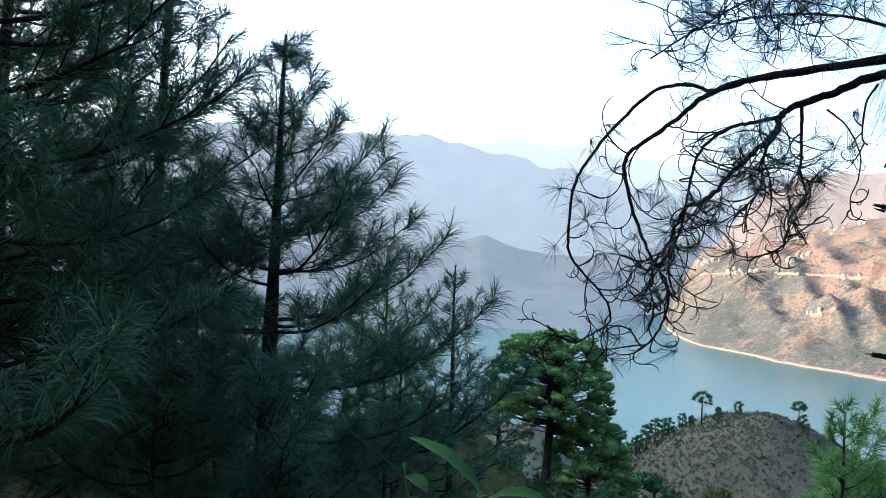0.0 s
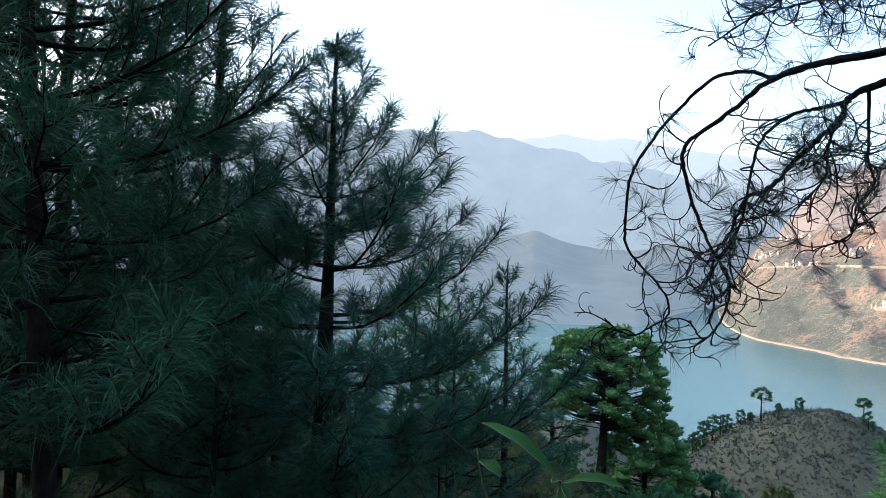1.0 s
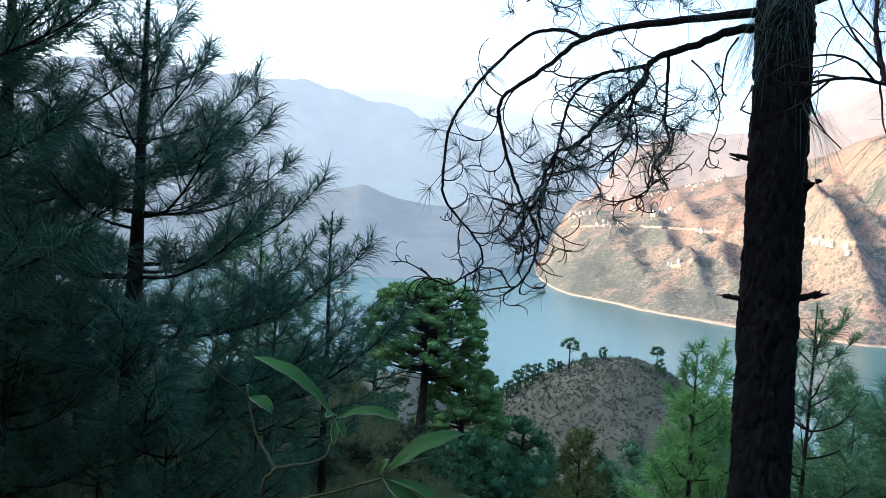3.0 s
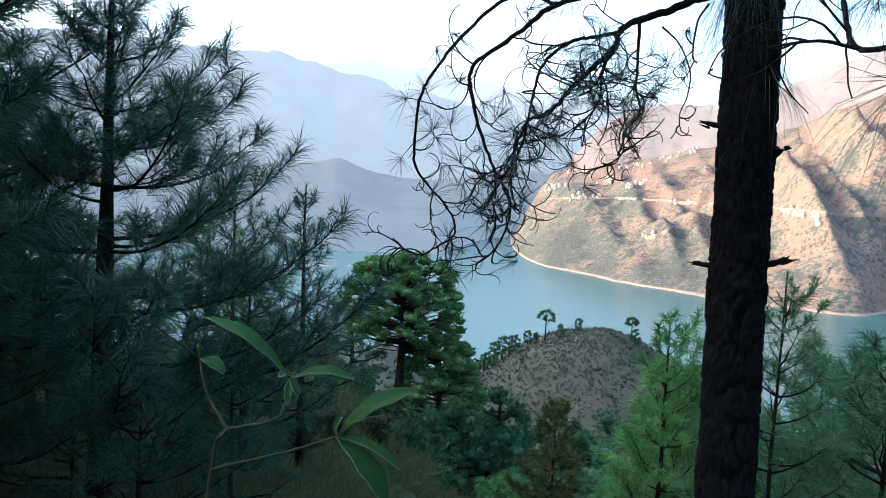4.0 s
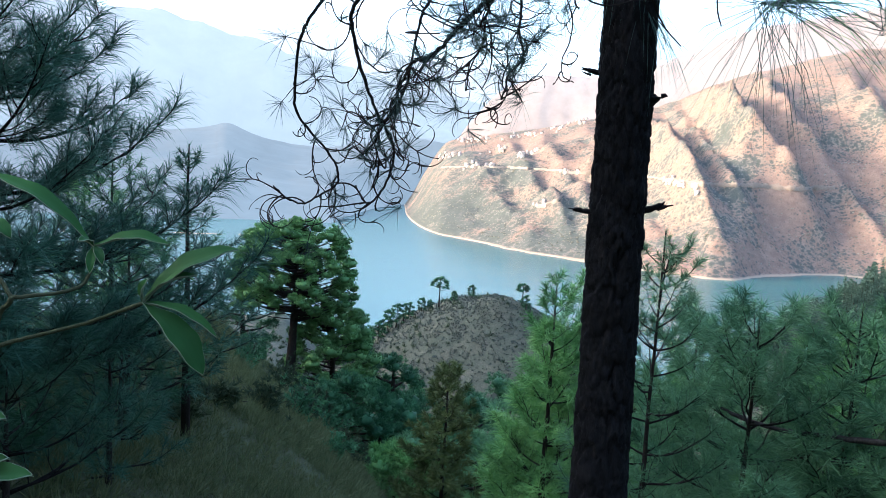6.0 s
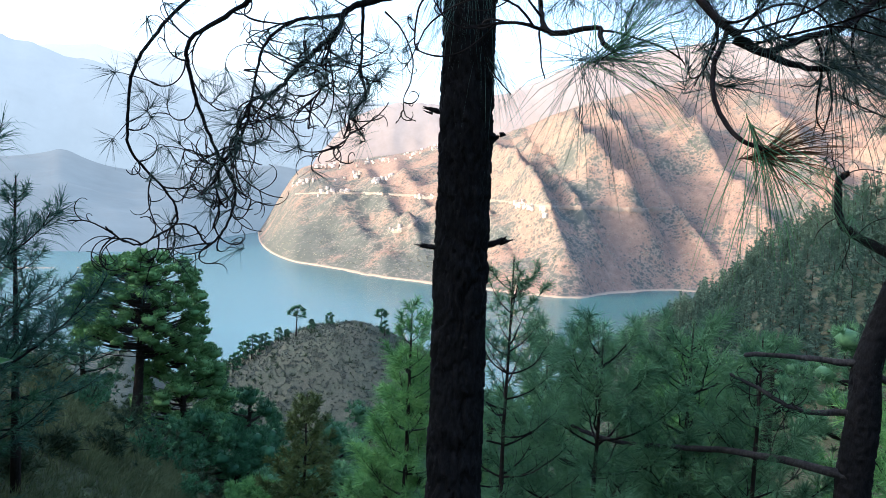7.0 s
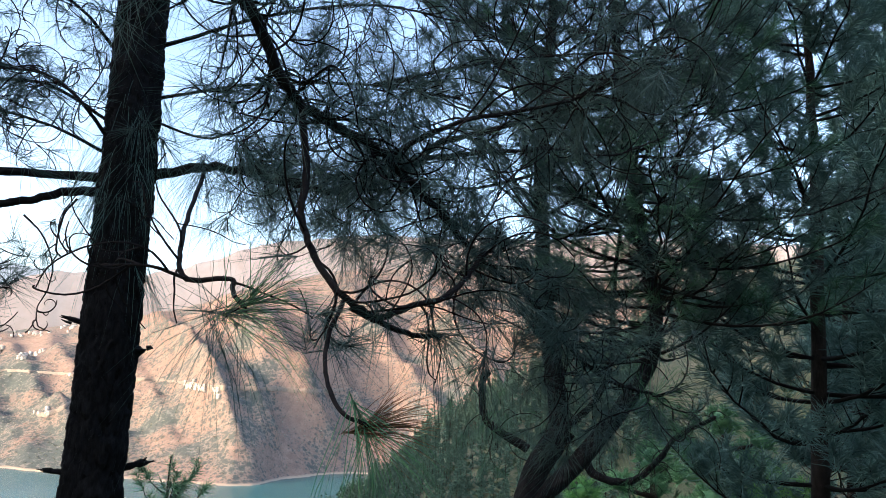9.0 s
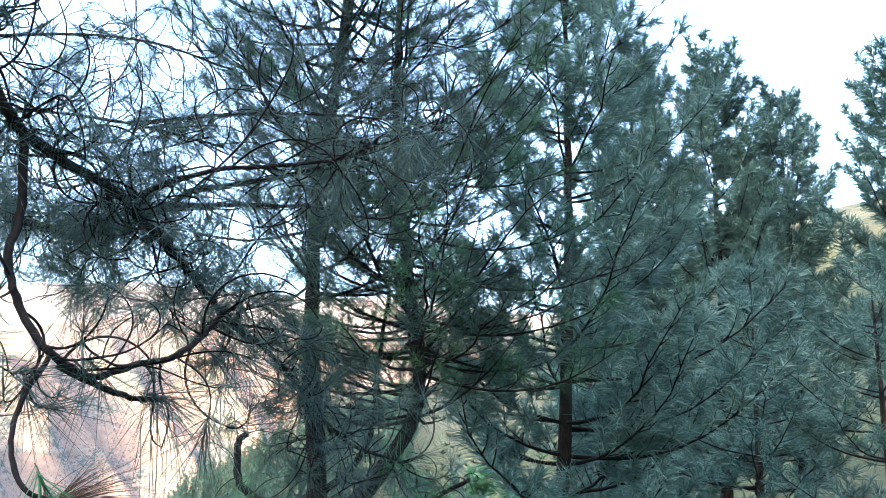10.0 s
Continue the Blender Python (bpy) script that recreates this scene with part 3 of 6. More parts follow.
def pine(x, y, top, reach, needle, seed, base=None, label="young pine with long drooping needles on a slope", whorl=0.42, per=4, crown=0.75, nl=0.22, count=44, width=0.0035, lean=(0, 0), shape=0.8, dens=1.0, radius=None, up=0.3, name="pine_tree", group="pines on the slope", side=None, level=0.0, curved=False, droop=0.3):
    """A pine with whorls of upturned limbs. crown: the part of its height that bears limbs."""
    rng = np.random.default_rng(seed)
    z0 = gz(x, y) - 0.15 if base is None else base
    H = top - z0
    tree = thing(name, (x, y, z0), label, "tree", group)
    k = max(8, int(H / 0.5))
    u = np.linspace(0, 1, k)
    wob = np.cumsum(rng.normal(0, 0.012, (k, 2)), 0) * H * 0.12
    axis = np.stack([lean[0] * (u - 1) + wob[:, 0] - wob[-1, 0], lean[1] * (u - 1) + wob[:, 1] - wob[-1, 1], u * H], -1)
    r0 = radius or (0.012 + 0.013 * H)
    acc = Acc()
    tube(acc, axis, r0 * (1 - 0.93 * u) + 0.004, 9, 0.16, rng)
    part("trunk", acc, BARK, tree)
    height = lambda z: np.array([np.interp(z, axis[:, 2], axis[:, 0]), np.interp(z, axis[:, 2], axis[:, 1]), z])
    topf = Acc()
    P = [height(H - 0.02 - 0.11 * i) for i in range(4)]
    needles(topf, P, [[0, 0, 1]] * len(P), nl * np.linspace(0.5, 0.8, 4), count // 3, rng, (6, 38), 0.0, width)
    part("needles", topf, needle, tree)
    z = H - 0.34
    turn = rng.uniform(0, 6.28)
    low = H * (1 - crown)
    woods, greens = Acc(), Acc()
    while z > low:
        down = (H - z) / (H * crown)
        n = per if down < 0.85 else max(2, per - 1)
        for i in range(n):
            a = turn + i * 2 * math.pi / n + rng.normal(0, 0.25)
            L = reach * (down ** shape) * rng.uniform(0.7, 1.12) + 0.06
            if down > 0.8:
                L *= 1 - 0.9 * (down - 0.8)
            if side is not None:
                L *= 1 + side[1] * math.cos(a - side[0])
            pitch = radians(rng.uniform(28, 46) * (1 - down) ** 1.2 + rng.uniform(-6, 14) * down + 8 - level)
            start = height(z + rng.uniform(-0.1, 0.1)) 
            bough(tree, start, a, L, pitch, rng, needle, dens, nl, count, 0.006 + 0.009 * L, width=width, up=up, fine=math.hypot(x, y) < 9.5, curved=curved, droop=droop)
        turn += 1.1
        z -= whorl * rng.uniform(0.8, 1.2)
    return tree


# the young pine in the open, its right side the longer
pine(-1.68, 8.1, 3.86, 2.45, NEEDLE_BLUE, 58, label="young blue-green pine standing free on the slope", lean=(-0.05, 0.6), side=(1.6, 0.16), count=46, nl=0.33, whorl=0.44, per=6, shape=1.0, radius=0.115, crown=0.8, dens=0.95, width=0.0044, level=6, up=0.45, curved=True, droop=0.42)
# the dark pines that close the view beside it
pine(-3.2, 4.75, 6.8, 2.2, NEEDLE_DARK, 12, label="dark pine with crowded dead twigs in deep shade", lean=(-0.4, -0.2), count=42, nl=0.30, whorl=0.44, per=5, radius=0.08, crown=0.84, shape=0.4, width=0.005, dens=1.0, curved=True, droop=0.45)
pine(-3.3, 9.2, 6.4, 1.0, NEEDLE_DARK, 47, count=30, nl=0.34, whorl=0.5, per=5, crown=0.72, shape=0.3, dens=1.0, width=0.006, curved=True, droop=0.4)
pine(-4.1, 7.4, 6.4, 2.9, NEEDLE_DARK, 13, count=40, nl=0.30, whorl=0.46, per=6, crown=0.88, shape=0.36, dens=0.85, width=0.0050, side=(1.6, 0.12))
pine(-3.5, 9.8, 1.8, 2.0, NEEDLE_DARK, 23, count=38, nl=0.27, whorl=0.46, per=5, crown=0.92, shape=0.5, dens=0.7, width=0.007)
pine(-5.6, 9.4, 4.6, 2.7, NEEDLE_DARK, 24, count=34, nl=0.27, whorl=0.45, per=4, crown=0.92, shape=0.45, dens=0.7, width=0.007)
pine(-2.3, 6.6, 0.9, 1.6, NEEDLE_DARK, 25, count=50, nl=0.24, whorl=0.4, per=5, crown=0.92, shape=0.6, dens=0.8, width=0.004)
pine(-3.7, 6.0, 2.2, 1.7, NEEDLE_DARK, 26, count=50, nl=0.24, whorl=0.42, per=5, crown=0.92, shape=0.5, dens=0.9, width=0.004)
pine(-0.5, 8.3, -0.35, 0.95, NEEDLE_BLUE, 27, count=50, nl=0.24, whorl=0.36, per=5, crown=0.94, shape=0.6, dens=0.9, width=0.004)
pine(-1.1, 6.7, -0.25, 1.2, NEEDLE_DARK, 28, count=50, nl=0.24, whorl=0.36, per=5, crown=0.94, shape=0.6, dens=0.9, width=0.004)
pine(-6.0, 11.8, 4.4, 2.8, NEEDLE_DARK, 14, count=30, nl=0.27, width=0.010, crown=0.9, shape=0.5, whorl=0.5, per=4, dens=0.8)
pine(-3.9, 12.8, 2.0, 2.2, NEEDLE, 15, count=34, nl=0.27, width=0.007, crown=0.9, shape=0.7, per=5, whorl=0.5, dens=0.65)
pine(-0.5, 11.2, 0.5, 1.2, NEEDLE, 44, count=40, nl=0.25, width=0.006, crown=0.92, per=5, dens=0.8, shape=0.6)
pine(-0.9, 13.6, 1.3, 2.3, NEEDLE, 16, count=34, nl=0.27, width=0.007, crown=0.9, shape=0.7, per=5, dens=0.7)
pine(0.22, 12.0, 1.55, 1.25, NEEDLE_BLUE, 17, count=26, nl=0.27, width=0.0068, crown=0.8, whorl=0.42, per=5)
pine(-1.6, 16.5, 1.0, 2.3, NEEDLE_BRIGHT, 18, count=30, nl=0.3, width=0.009, crown=0.9, per=5, whorl=0.5, dens=0.6)
pine(-6.0, 19.0, 3.8, 2.8, NEEDLE_BLUE, 20, count=26, nl=0.32, width=0.011, crown=0.9, shape=0.6, whorl=0.65, dens=0.5)
pine(-2.7, 9.9, 1.2, 1.8, NEEDLE_DARK, 21, count=36, nl=0.25, width=0.006, crown=0.9, per=5, dens=0.7)
pine(-0.5, 10.2, -0.4, 1.4, NEEDLE_DARK, 22, count=36, nl=0.25, width=0.006, crown=0.92, per=5, dens=0.75)
pine(-1.75, 7.2, -0.5, 1.3, NEEDLE_DARK, 45, count=46, nl=0.25, width=0.005, crown=0.94, per=5, dens=0.9, shape=0.5, whorl=0.36)
pine(-2.75, 8.3, 0.5, 1.5, NEEDLE_DARK, 46, count=46, nl=0.25, width=0.005, crown=0.94, per=5, dens=0.9, shape=0.5, whorl=0.4)
# pines in the ravine below
pine(4.72, 6.88, 0.95, 1.25, NEEDLE_VALLEY, 31, count=37, nl=0.20, crown=0.86, whorl=0.34, per=4, shape=0.5, label="young pine with an upright leading shoot", dens=1.28, radius=0.04, width=0.0054)
pine(5.1, 9.9, -0.1, 1.4, NEEDLE_BRIGHT, 32, side=(1.57, 0.3), count=43, nl=0.28, width=0.0081, crown=0.88, per=5, whorl=0.42, dens=1.36, shape=0.5, radius=0.07)
pine(5.9, 11.0, -0.9, 1.5, NEEDLE_BRIGHT, 33, count=36, nl=0.29, width=0.0095, crown=0.88, per=5, whorl=0.44, dens=1.28, shape=0.5, radius=0.07)
pine(5.5, 11.6, -2.6, 1.2, NEEDLE_BRIGHT, 41, count=33, nl=0.29, width=0.0095, crown=0.9, per=5, dens=1.20, shape=0.5, radius=0.07)
pine(8.44, 23.53, -4.83, 2.0, NEEDLE_OLIVE, 34, count=30, nl=0.34, width=0.022, crown=0.92, per=5, shape=0.6, whorl=0.45, dens=0.8, label="olive-green pine with a dense pointed crown")
pine(5.9, 6.8, 0.1, 1.9, NEEDLE_VALLEY, 35, count=43, nl=0.28, width=0.0068, crown=0.88, per=5, shape=0.45, dens=1.28, whorl=0.42, radius=0.06)
pine(6.95, 6.5, 0.25, 1.8, NEEDLE_VALLEY, 36, count=41, nl=0.28, width=0.0068, crown=0.88, per=5, shape=0.45, dens=1.28, whorl=0.44, radius=0.06)
pine(6.75, 5.4, 0.3, 1.2, NEEDLE_VALLEY, 37, count=39, nl=0.26, width=0.0068, crown=0.88, per=5, shape=0.45, dens=1.28, whorl=0.42, radius=0.05)
pine(7.1, 9.4, -0.45, 2.0, NEEDLE_VALLEY, 38, count=35, nl=0.29, width=0.0095, crown=0.88, per=5, dens=1.20, whorl=0.46, shape=0.5, radius=0.06)
pine(8.9, 8.4, -0.55, 2.0, NEEDLE_BRIGHT, 39, count=35, nl=0.29, width=0.0095, crown=0.9, per=5, dens=1.20, whorl=0.46, shape=0.5, radius=0.06)
pine(12.5, 7.0, -0.6, 2.2, NEEDLE_BRIGHT, 40, count=22, nl=0.31, width=0.0135, crown=0.9, per=5, dens=1.04, whorl=0.5, shape=0.5, radius=0.07)
pine(9.9, 5.2, -0.2, 1.8, NEEDLE_BRIGHT, 42, count=27, nl=0.29, width=0.0108, crown=0.9, per=5, dens=1.04, whorl=0.5, shape=0.5, radius=0.06)
pine(11.6, 3.2, 0.5, 2.0, NEEDLE_BRIGHT, 43, count=22, nl=0.29, width=0.0121, crown=0.9, per=5, dens=1.04, whorl=0.5, shape=0.5, radius=0.06)
# pines up the slope to the east
pine(10.9, 2.6, 10.4, 3.1, NEEDLE_SLATE, 50, count=38, nl=0.34, width=0.010, crown=0.80, whorl=0.52, per=5, shape=0.4, radius=0.14, dens=0.95, up=0.6, label="tall bushy pine rising from the slope")
ROUND = dict(count=34, nl=0.42, crown=0.8, whorl=0.72, per=6, dens=0.85, up=0.75, level=-4, label="tall pine with a rounded crown on the upper slope")
pine(23.4, 3.6, 15.0, 3.2, NEEDLE_SLATE, 51, width=0.020, shape=0.42, radius=0.24, **ROUND)
pine(23.97, 1.17, 14.6, 3.3, NEEDLE_SLATE, 52, width=0.022, shape=0.4, radius=0.2, **ROUND)
pine(24.5, -0.8, 13.2, 2.6, NEEDLE_SLATE, 53, width=0.020, shape=0.42, radius=0.16, **ROUND)
pine(21.6, -3.7, 12.6, 3.0, NEEDLE_SLATE, 54, width=0.020, shape=0.42, radius=0.2, **ROUND)
pine(17.5, 3.6, 6.5, 2.8, NEEDLE_SLATE, 55, count=26, nl=0.32, width=0.012, crown=0.85, whorl=0.58, shape=0.6, dens=0.7, per=5, label="middling pine on the upper slope")
pine(15.2, 0.2, 5.6, 2.6, NEEDLE_SLATE, 56, count=26, nl=0.32, width=0.011, crown=0.85, whorl=0.58, shape=0.6, dens=0.7, per=5, label="middling pine on the upper slope")
pine(14.0, -1.6, 5.0, 2.4, NEEDLE_SLATE, 57, count=26, nl=0.32, width=0.011, crown=0.85, whorl=0.58, shape=0.6, dens=0.7, per=5, label="middling pine on the upper slope")


# ---------------------------------------------------------------- hand-shaped limbs
def limb(parent, ctrl, r0, r1, name="limb", bark=None, sides=8, rng=None, label=""):
    p = spline(ctrl, 6)
    u = np.linspace(0, 1, len(p))
    if rng is not None:
        p = p + rng.normal(0, min(r0, 0.03) * 0.12, p.shape)
    acc = Acc()
    tube(acc, p, r0 + (r1 - r0) * u ** 0.45, sides, 0.34 if r0 > 0.03 else 0.2, rng if rng is not None else np.random.default_rng(1))
    return part(name, acc, bark or TWIG, parent, label), p


def curly(start, way, length, rng, n=9, turn=1.6, pull=(0, 0, -0.25)):
    """A wiry twig that loops and curls."""
    p, d = [np.asarray(start, float)], unit(way)
    axis = unit(rng.normal(size=3))
    step = length / (n - 1)
    for k in range(n - 1):
        axis = unit(axis + rng.normal(0, 0.35, 3))
        d = unit(d + np.cross(axis, d) * turn * step / length * 1.4 + np.array(pull) * 0.25)
        p.append(p[-1] + d * step)
    return np.array(p)


def dress(owner, path, rng, needle, twigs=20, reach=(0.2, 0.5), tuft=0.5, nl=0.14, count=40, width=0.0015, rad=0.0035, pull=(0, 0, -0.25), turn=1.6, begin=0.15, spread=(10, 90), droop=0.2, sub=1.0, curved=False):
    """Twigs and shoots along a limb: one piece of wood, one of needles."""
    green = Acc()
    P, A = [], []
    wood = Acc()
    for k in range(twigs):
        f = begin + (1 - begin) * rng.random()
        i = min(int(f * (len(path) - 1)), len(path) - 2)
        q = path[i] + (path[i + 1] - path[i]) * (f * (len(path) - 1) - i)
        t = unit(path[i + 1] - path[i])
        way = t * rng.uniform(0.0, 0.9) + rng.normal(0, 0.7, 3)
        L = rng.uniform(*reach)
        c = spline(curly(q, way, L, rng, 7, turn, pull), 2)
        tube(wood, c, np.linspace(rad * 1.1, rad * 0.55, len(c)), 3)
        if rng.random() < tuft:
            P.append(c[-1]), A.append(c[-1] - c[-2])
        for _ in range(int(rng.random() * 3 * sub)):
            j = rng.integers(3, len(c) - 2)
            w2 = unit(c[j + 1] - c[j]) + rng.normal(0, 0.8, 3)
            s = spline(curly(c[j], w2, L * rng.uniform(0.3, 0.7), rng, 6, turn, pull), 2)
            tube(wood, s, np.linspace(rad * 0.65, rad * 0.4, len(s)), 3)
            if rng.random() < tuft:
                P.append(s[-1]), A.append(s[-1] - s[-2])
    part("twig", wood, TWIG, owner)
    if P:
        needles(green, P, A, nl * rng.uniform(0.75, 1.15, len(P)), count, rng, spread, droop, width, 0.4, curved)
        part("needles", green, needle, owner)


# ---------------------------------------------------------------- the bare-stemmed pine close by
def plates(s, z, wide, tall, seed):
    """Distance to the furrow between bark plates, by jittered cells."""
    a, b = s / wide, z / tall
    ia, ib = np.floor(a).astype(int), np.floor(b).astype(int)
    best, second = np.full(s.shape, 9.0), np.full(s.shape, 9.0)
    r = np.random.default_rng(seed).random((64, 256, 2))
    for da in (-1, 0, 1):
        for db in (-1, 0, 1):
            ca, cb = ia + da, ib + db
            j = r[ca % 64, cb % 256]
            dist = np.hypot(a - ca - 0.15 - 0.7 * j[..., 0], b - cb - 0.15 - 0.7 * j[..., 1])
            second = np.where(dist < best, best, np.minimum(second, dist))
            best = np.minimum(best, dist)
    return second - best


def stem_mesh(axis, radius, wide, tall, depth, seed, around=88, step=0.012):
    axis = np.asarray(axis, float)
    z = np.arange(axis[0, 2], axis[-1, 2], step)
    cx, cy = np.interp(z, axis[:, 2], axis[:, 0]), np.interp(z, axis[:, 2], axis[:, 1])
    r = np.interp(z, np.asarray(radius)[:, 0], np.asarray(radius)[:, 1])
    a = np.linspace(0, 2 * math.pi, around, endpoint=False)
    Z, An = np.meshgrid(z, a, indexing="ij")
    R_ = np.repeat(r[:, None], around, 1)
    cells = round(2 * math.pi * 0.12 / wide)
    # wrap the cells round the stem
    s = An / (2 * math.pi) * 64 * wide
    s = s * (cells / 64.0)
    warp = 0.012 * np.sin(Z * 23 + 3 * np.sin(An * 2)) + 0.02 * np.sin(Z * 7 + An)
    e = plates(s + warp, Z + 0.02 * np.sin(An * 5 + Z * 9), wide, tall, seed)
    e2 = plates(s * 2.1 + warp, Z * 1.7 + 0.01 * np.sin(An * 9), wide, tall, seed + 1)
    # flat scaly plates between narrow furrows, each plate lifted by its own amount
    flake = np.clip(e2 / 0.16, 0, 1)
    relief = depth * (np.clip(e / 0.15, 0, 1) ** 0.8 - 0.8) + depth * 0.32 * (flake - 0.7)
    relief += depth * 0.5 * (np.repeat(np.repeat(np.random.default_rng(seed + 2).random((len(z) // 7 + 1, around // 4)), 7, 0)[: len(z)], 4, 1) - 0.5) * flake
    relief += 0.005 * np.sin(An * 3 + Z * 2.2) + 0.004 * np.random.default_rng(seed).random(R_.shape)
    R_ = R_ + relief
    v = np.stack([cx[:, None] + R_ * np.cos(An), cy[:, None] + R_ * np.sin(An), Z], -1).reshape(-1, 3)
    i, j = np.meshgrid(np.arange(len(z) - 1), np.arange(around), indexing="ij")
    jn = (j + 1) % around
    acc = Acc()
    acc.add(v, np.stack([i * around + j, i * around + jn, (i + 1) * around + jn, (i + 1) * around + j], -1).reshape(-1, 4))
    return acc


MX, MY = 1.71, 2.825
near_pine = thing("pine_tree", (0, 0, 0), "slender pine with dark plated bark and broken stubs", "tree", "pines on the slope")
near_pine.matrix_world = Matrix.Translation((MX + 0.014, MY - 0.006, gz(MX, MY)))
OFF = np.array([MX, MY, gz(MX, MY)])
rngm = np.random.default_rng(7)
zb = gz(MX, MY)
tall_axis = np.array([(1.72, 2.82, zb - 0.3), (1.72, 2.82, 0.6), (1.715, 2.825, 1.4), (1.70, 2.83, 2.2), (1.66, 2.82, 3.1), (1.64, 2.82, 4.6), (1.66, 2.83, 6.4)]) - OFF
tall_rad = [(zb - 0.3 - OFF[2], 0.135), (0.4 - OFF[2], 0.102), (1.4 - OFF[2], 0.097), (2.3 - OFF[2], 0.094), (3.1 - OFF[2], 0.086), (6.4 - OFF[2], 0.05)]
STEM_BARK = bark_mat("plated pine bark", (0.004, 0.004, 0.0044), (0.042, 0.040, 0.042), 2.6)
STEM_BARK.node_tree.nodes["Principled BSDF"].inputs["Specular IOR Level"].default_value = 0.16
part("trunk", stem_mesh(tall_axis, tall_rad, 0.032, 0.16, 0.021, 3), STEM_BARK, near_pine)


def stub(parent, a, b, r, seed):
    """A snapped branch end, splintered at the tip."""
    rng = np.random.default_rng(seed)
    acc = Acc()
    a, b = np.array(a) - OFF, np.array(b) - OFF
    p = spline([a, a * 0.5 + b * 0.5 + rng.normal(0, 0.004, 3), b], 5)
    tube(acc, p, np.linspace(r, r * 0.75, len(p)), 7, 0.35, rng)
    for _ in range(4):
        q = p[-3] + rng.normal(0, r * 0.5, 3)
        tube(acc, [q, q + (b - a) * 0.25, q + (b - a) * rng.uniform(0.35, 0.6) + rng.normal(0, 0.004, 3)], [r * 0.45, r * 0.35, 0.001], 4)
    part("broken_stub", acc, STEM_BARK, parent)



stub(near_pine, (1.65, 2.86, 1.845), (1.585, 2.91, 1.868), 0.012, 1)
stub(near_pine, (1.65, 2.86, 1.325), (1.585, 2.905, 1.328), 0.012, 2)
stub(near_pine, (1.77, 2.79, 1.335), (1.845, 2.738, 1.368), 0.014, 3)
stub(near_pine, (1.75, 2.80, 1.75), (1.80, 2.768, 1.765), 0.026, 4)

def arcs(owner, path, rng, needle, twigs, reach, tuft, nl=0.13, count=26, width=0.0017, rad=0.003, begin=0.3, bend=(1.6, 4.2), down=0.5):
    """Wiry twigs that sweep round in smooth arcs and end in fans of fine needles."""
    wood, green, P, A = Acc(), Acc(), [], []

    def sweep(q, way, L, r, depth, leafy):
        d, axis = unit(way), unit(np.cross(way, rng.normal(size=3)))
        total = rng.uniform(*bend) * (1 if rng.random() < 0.5 else -1)
        n = 13
        p = [np.asarray(q, float)]
        for k in range(n - 1):
            ang = total / n * (0.55 + 0.9 * k / n)
            d = unit(d * math.cos(ang) + np.cross(axis, d) * math.sin(ang) + rng.normal(0, 0.035, 3) + np.array([0, 0, -0.03 * down]))
            axis = unit(axis - d * np.dot(axis, d))
            p.append(p[-1] + d * L / (n - 1))
        p = np.array(p)
        tube(wood, p, np.linspace(r, r * 0.5, n), 4)
        if rng.random() < tuft * leafy:
            P.append(p[-1]), A.append(p[-1] - p[-2])
        if depth:
            for _ in range(rng.integers(1, 4)):
                j = rng.integers(3, n - 2)
                sweep(p[j], unit(p[j + 1] - p[j]) + rng.normal(0, 0.6, 3), L * rng.uniform(0.3, 0.65), r * 0.7, depth - 1, leafy)

    for k in range(twigs):
        f = begin + (1 - begin) * (k + rng.random()) / twigs
        i = min(int(f * (len(path) - 1)), len(path) - 2)
        t = unit(path[i + 1] - path[i])
        sweep(path[i], t * rng.uniform(0.3, 1.0) + rng.normal(0, 0.6, 3) + np.array([0, 0, -0.35 * down]), rng.uniform(*reach), rad, 1, 1.0 if f < 0.72 else 0.12)
    part("twig", wood, TWIG, owner)
    if P:
        needles(green, P, A, nl * rng.uniform(0.7, 1.15, len(P)), count, rng, (8, 80), 0.1, width, 0.25, True)
        part("needles", green, needle, owner)


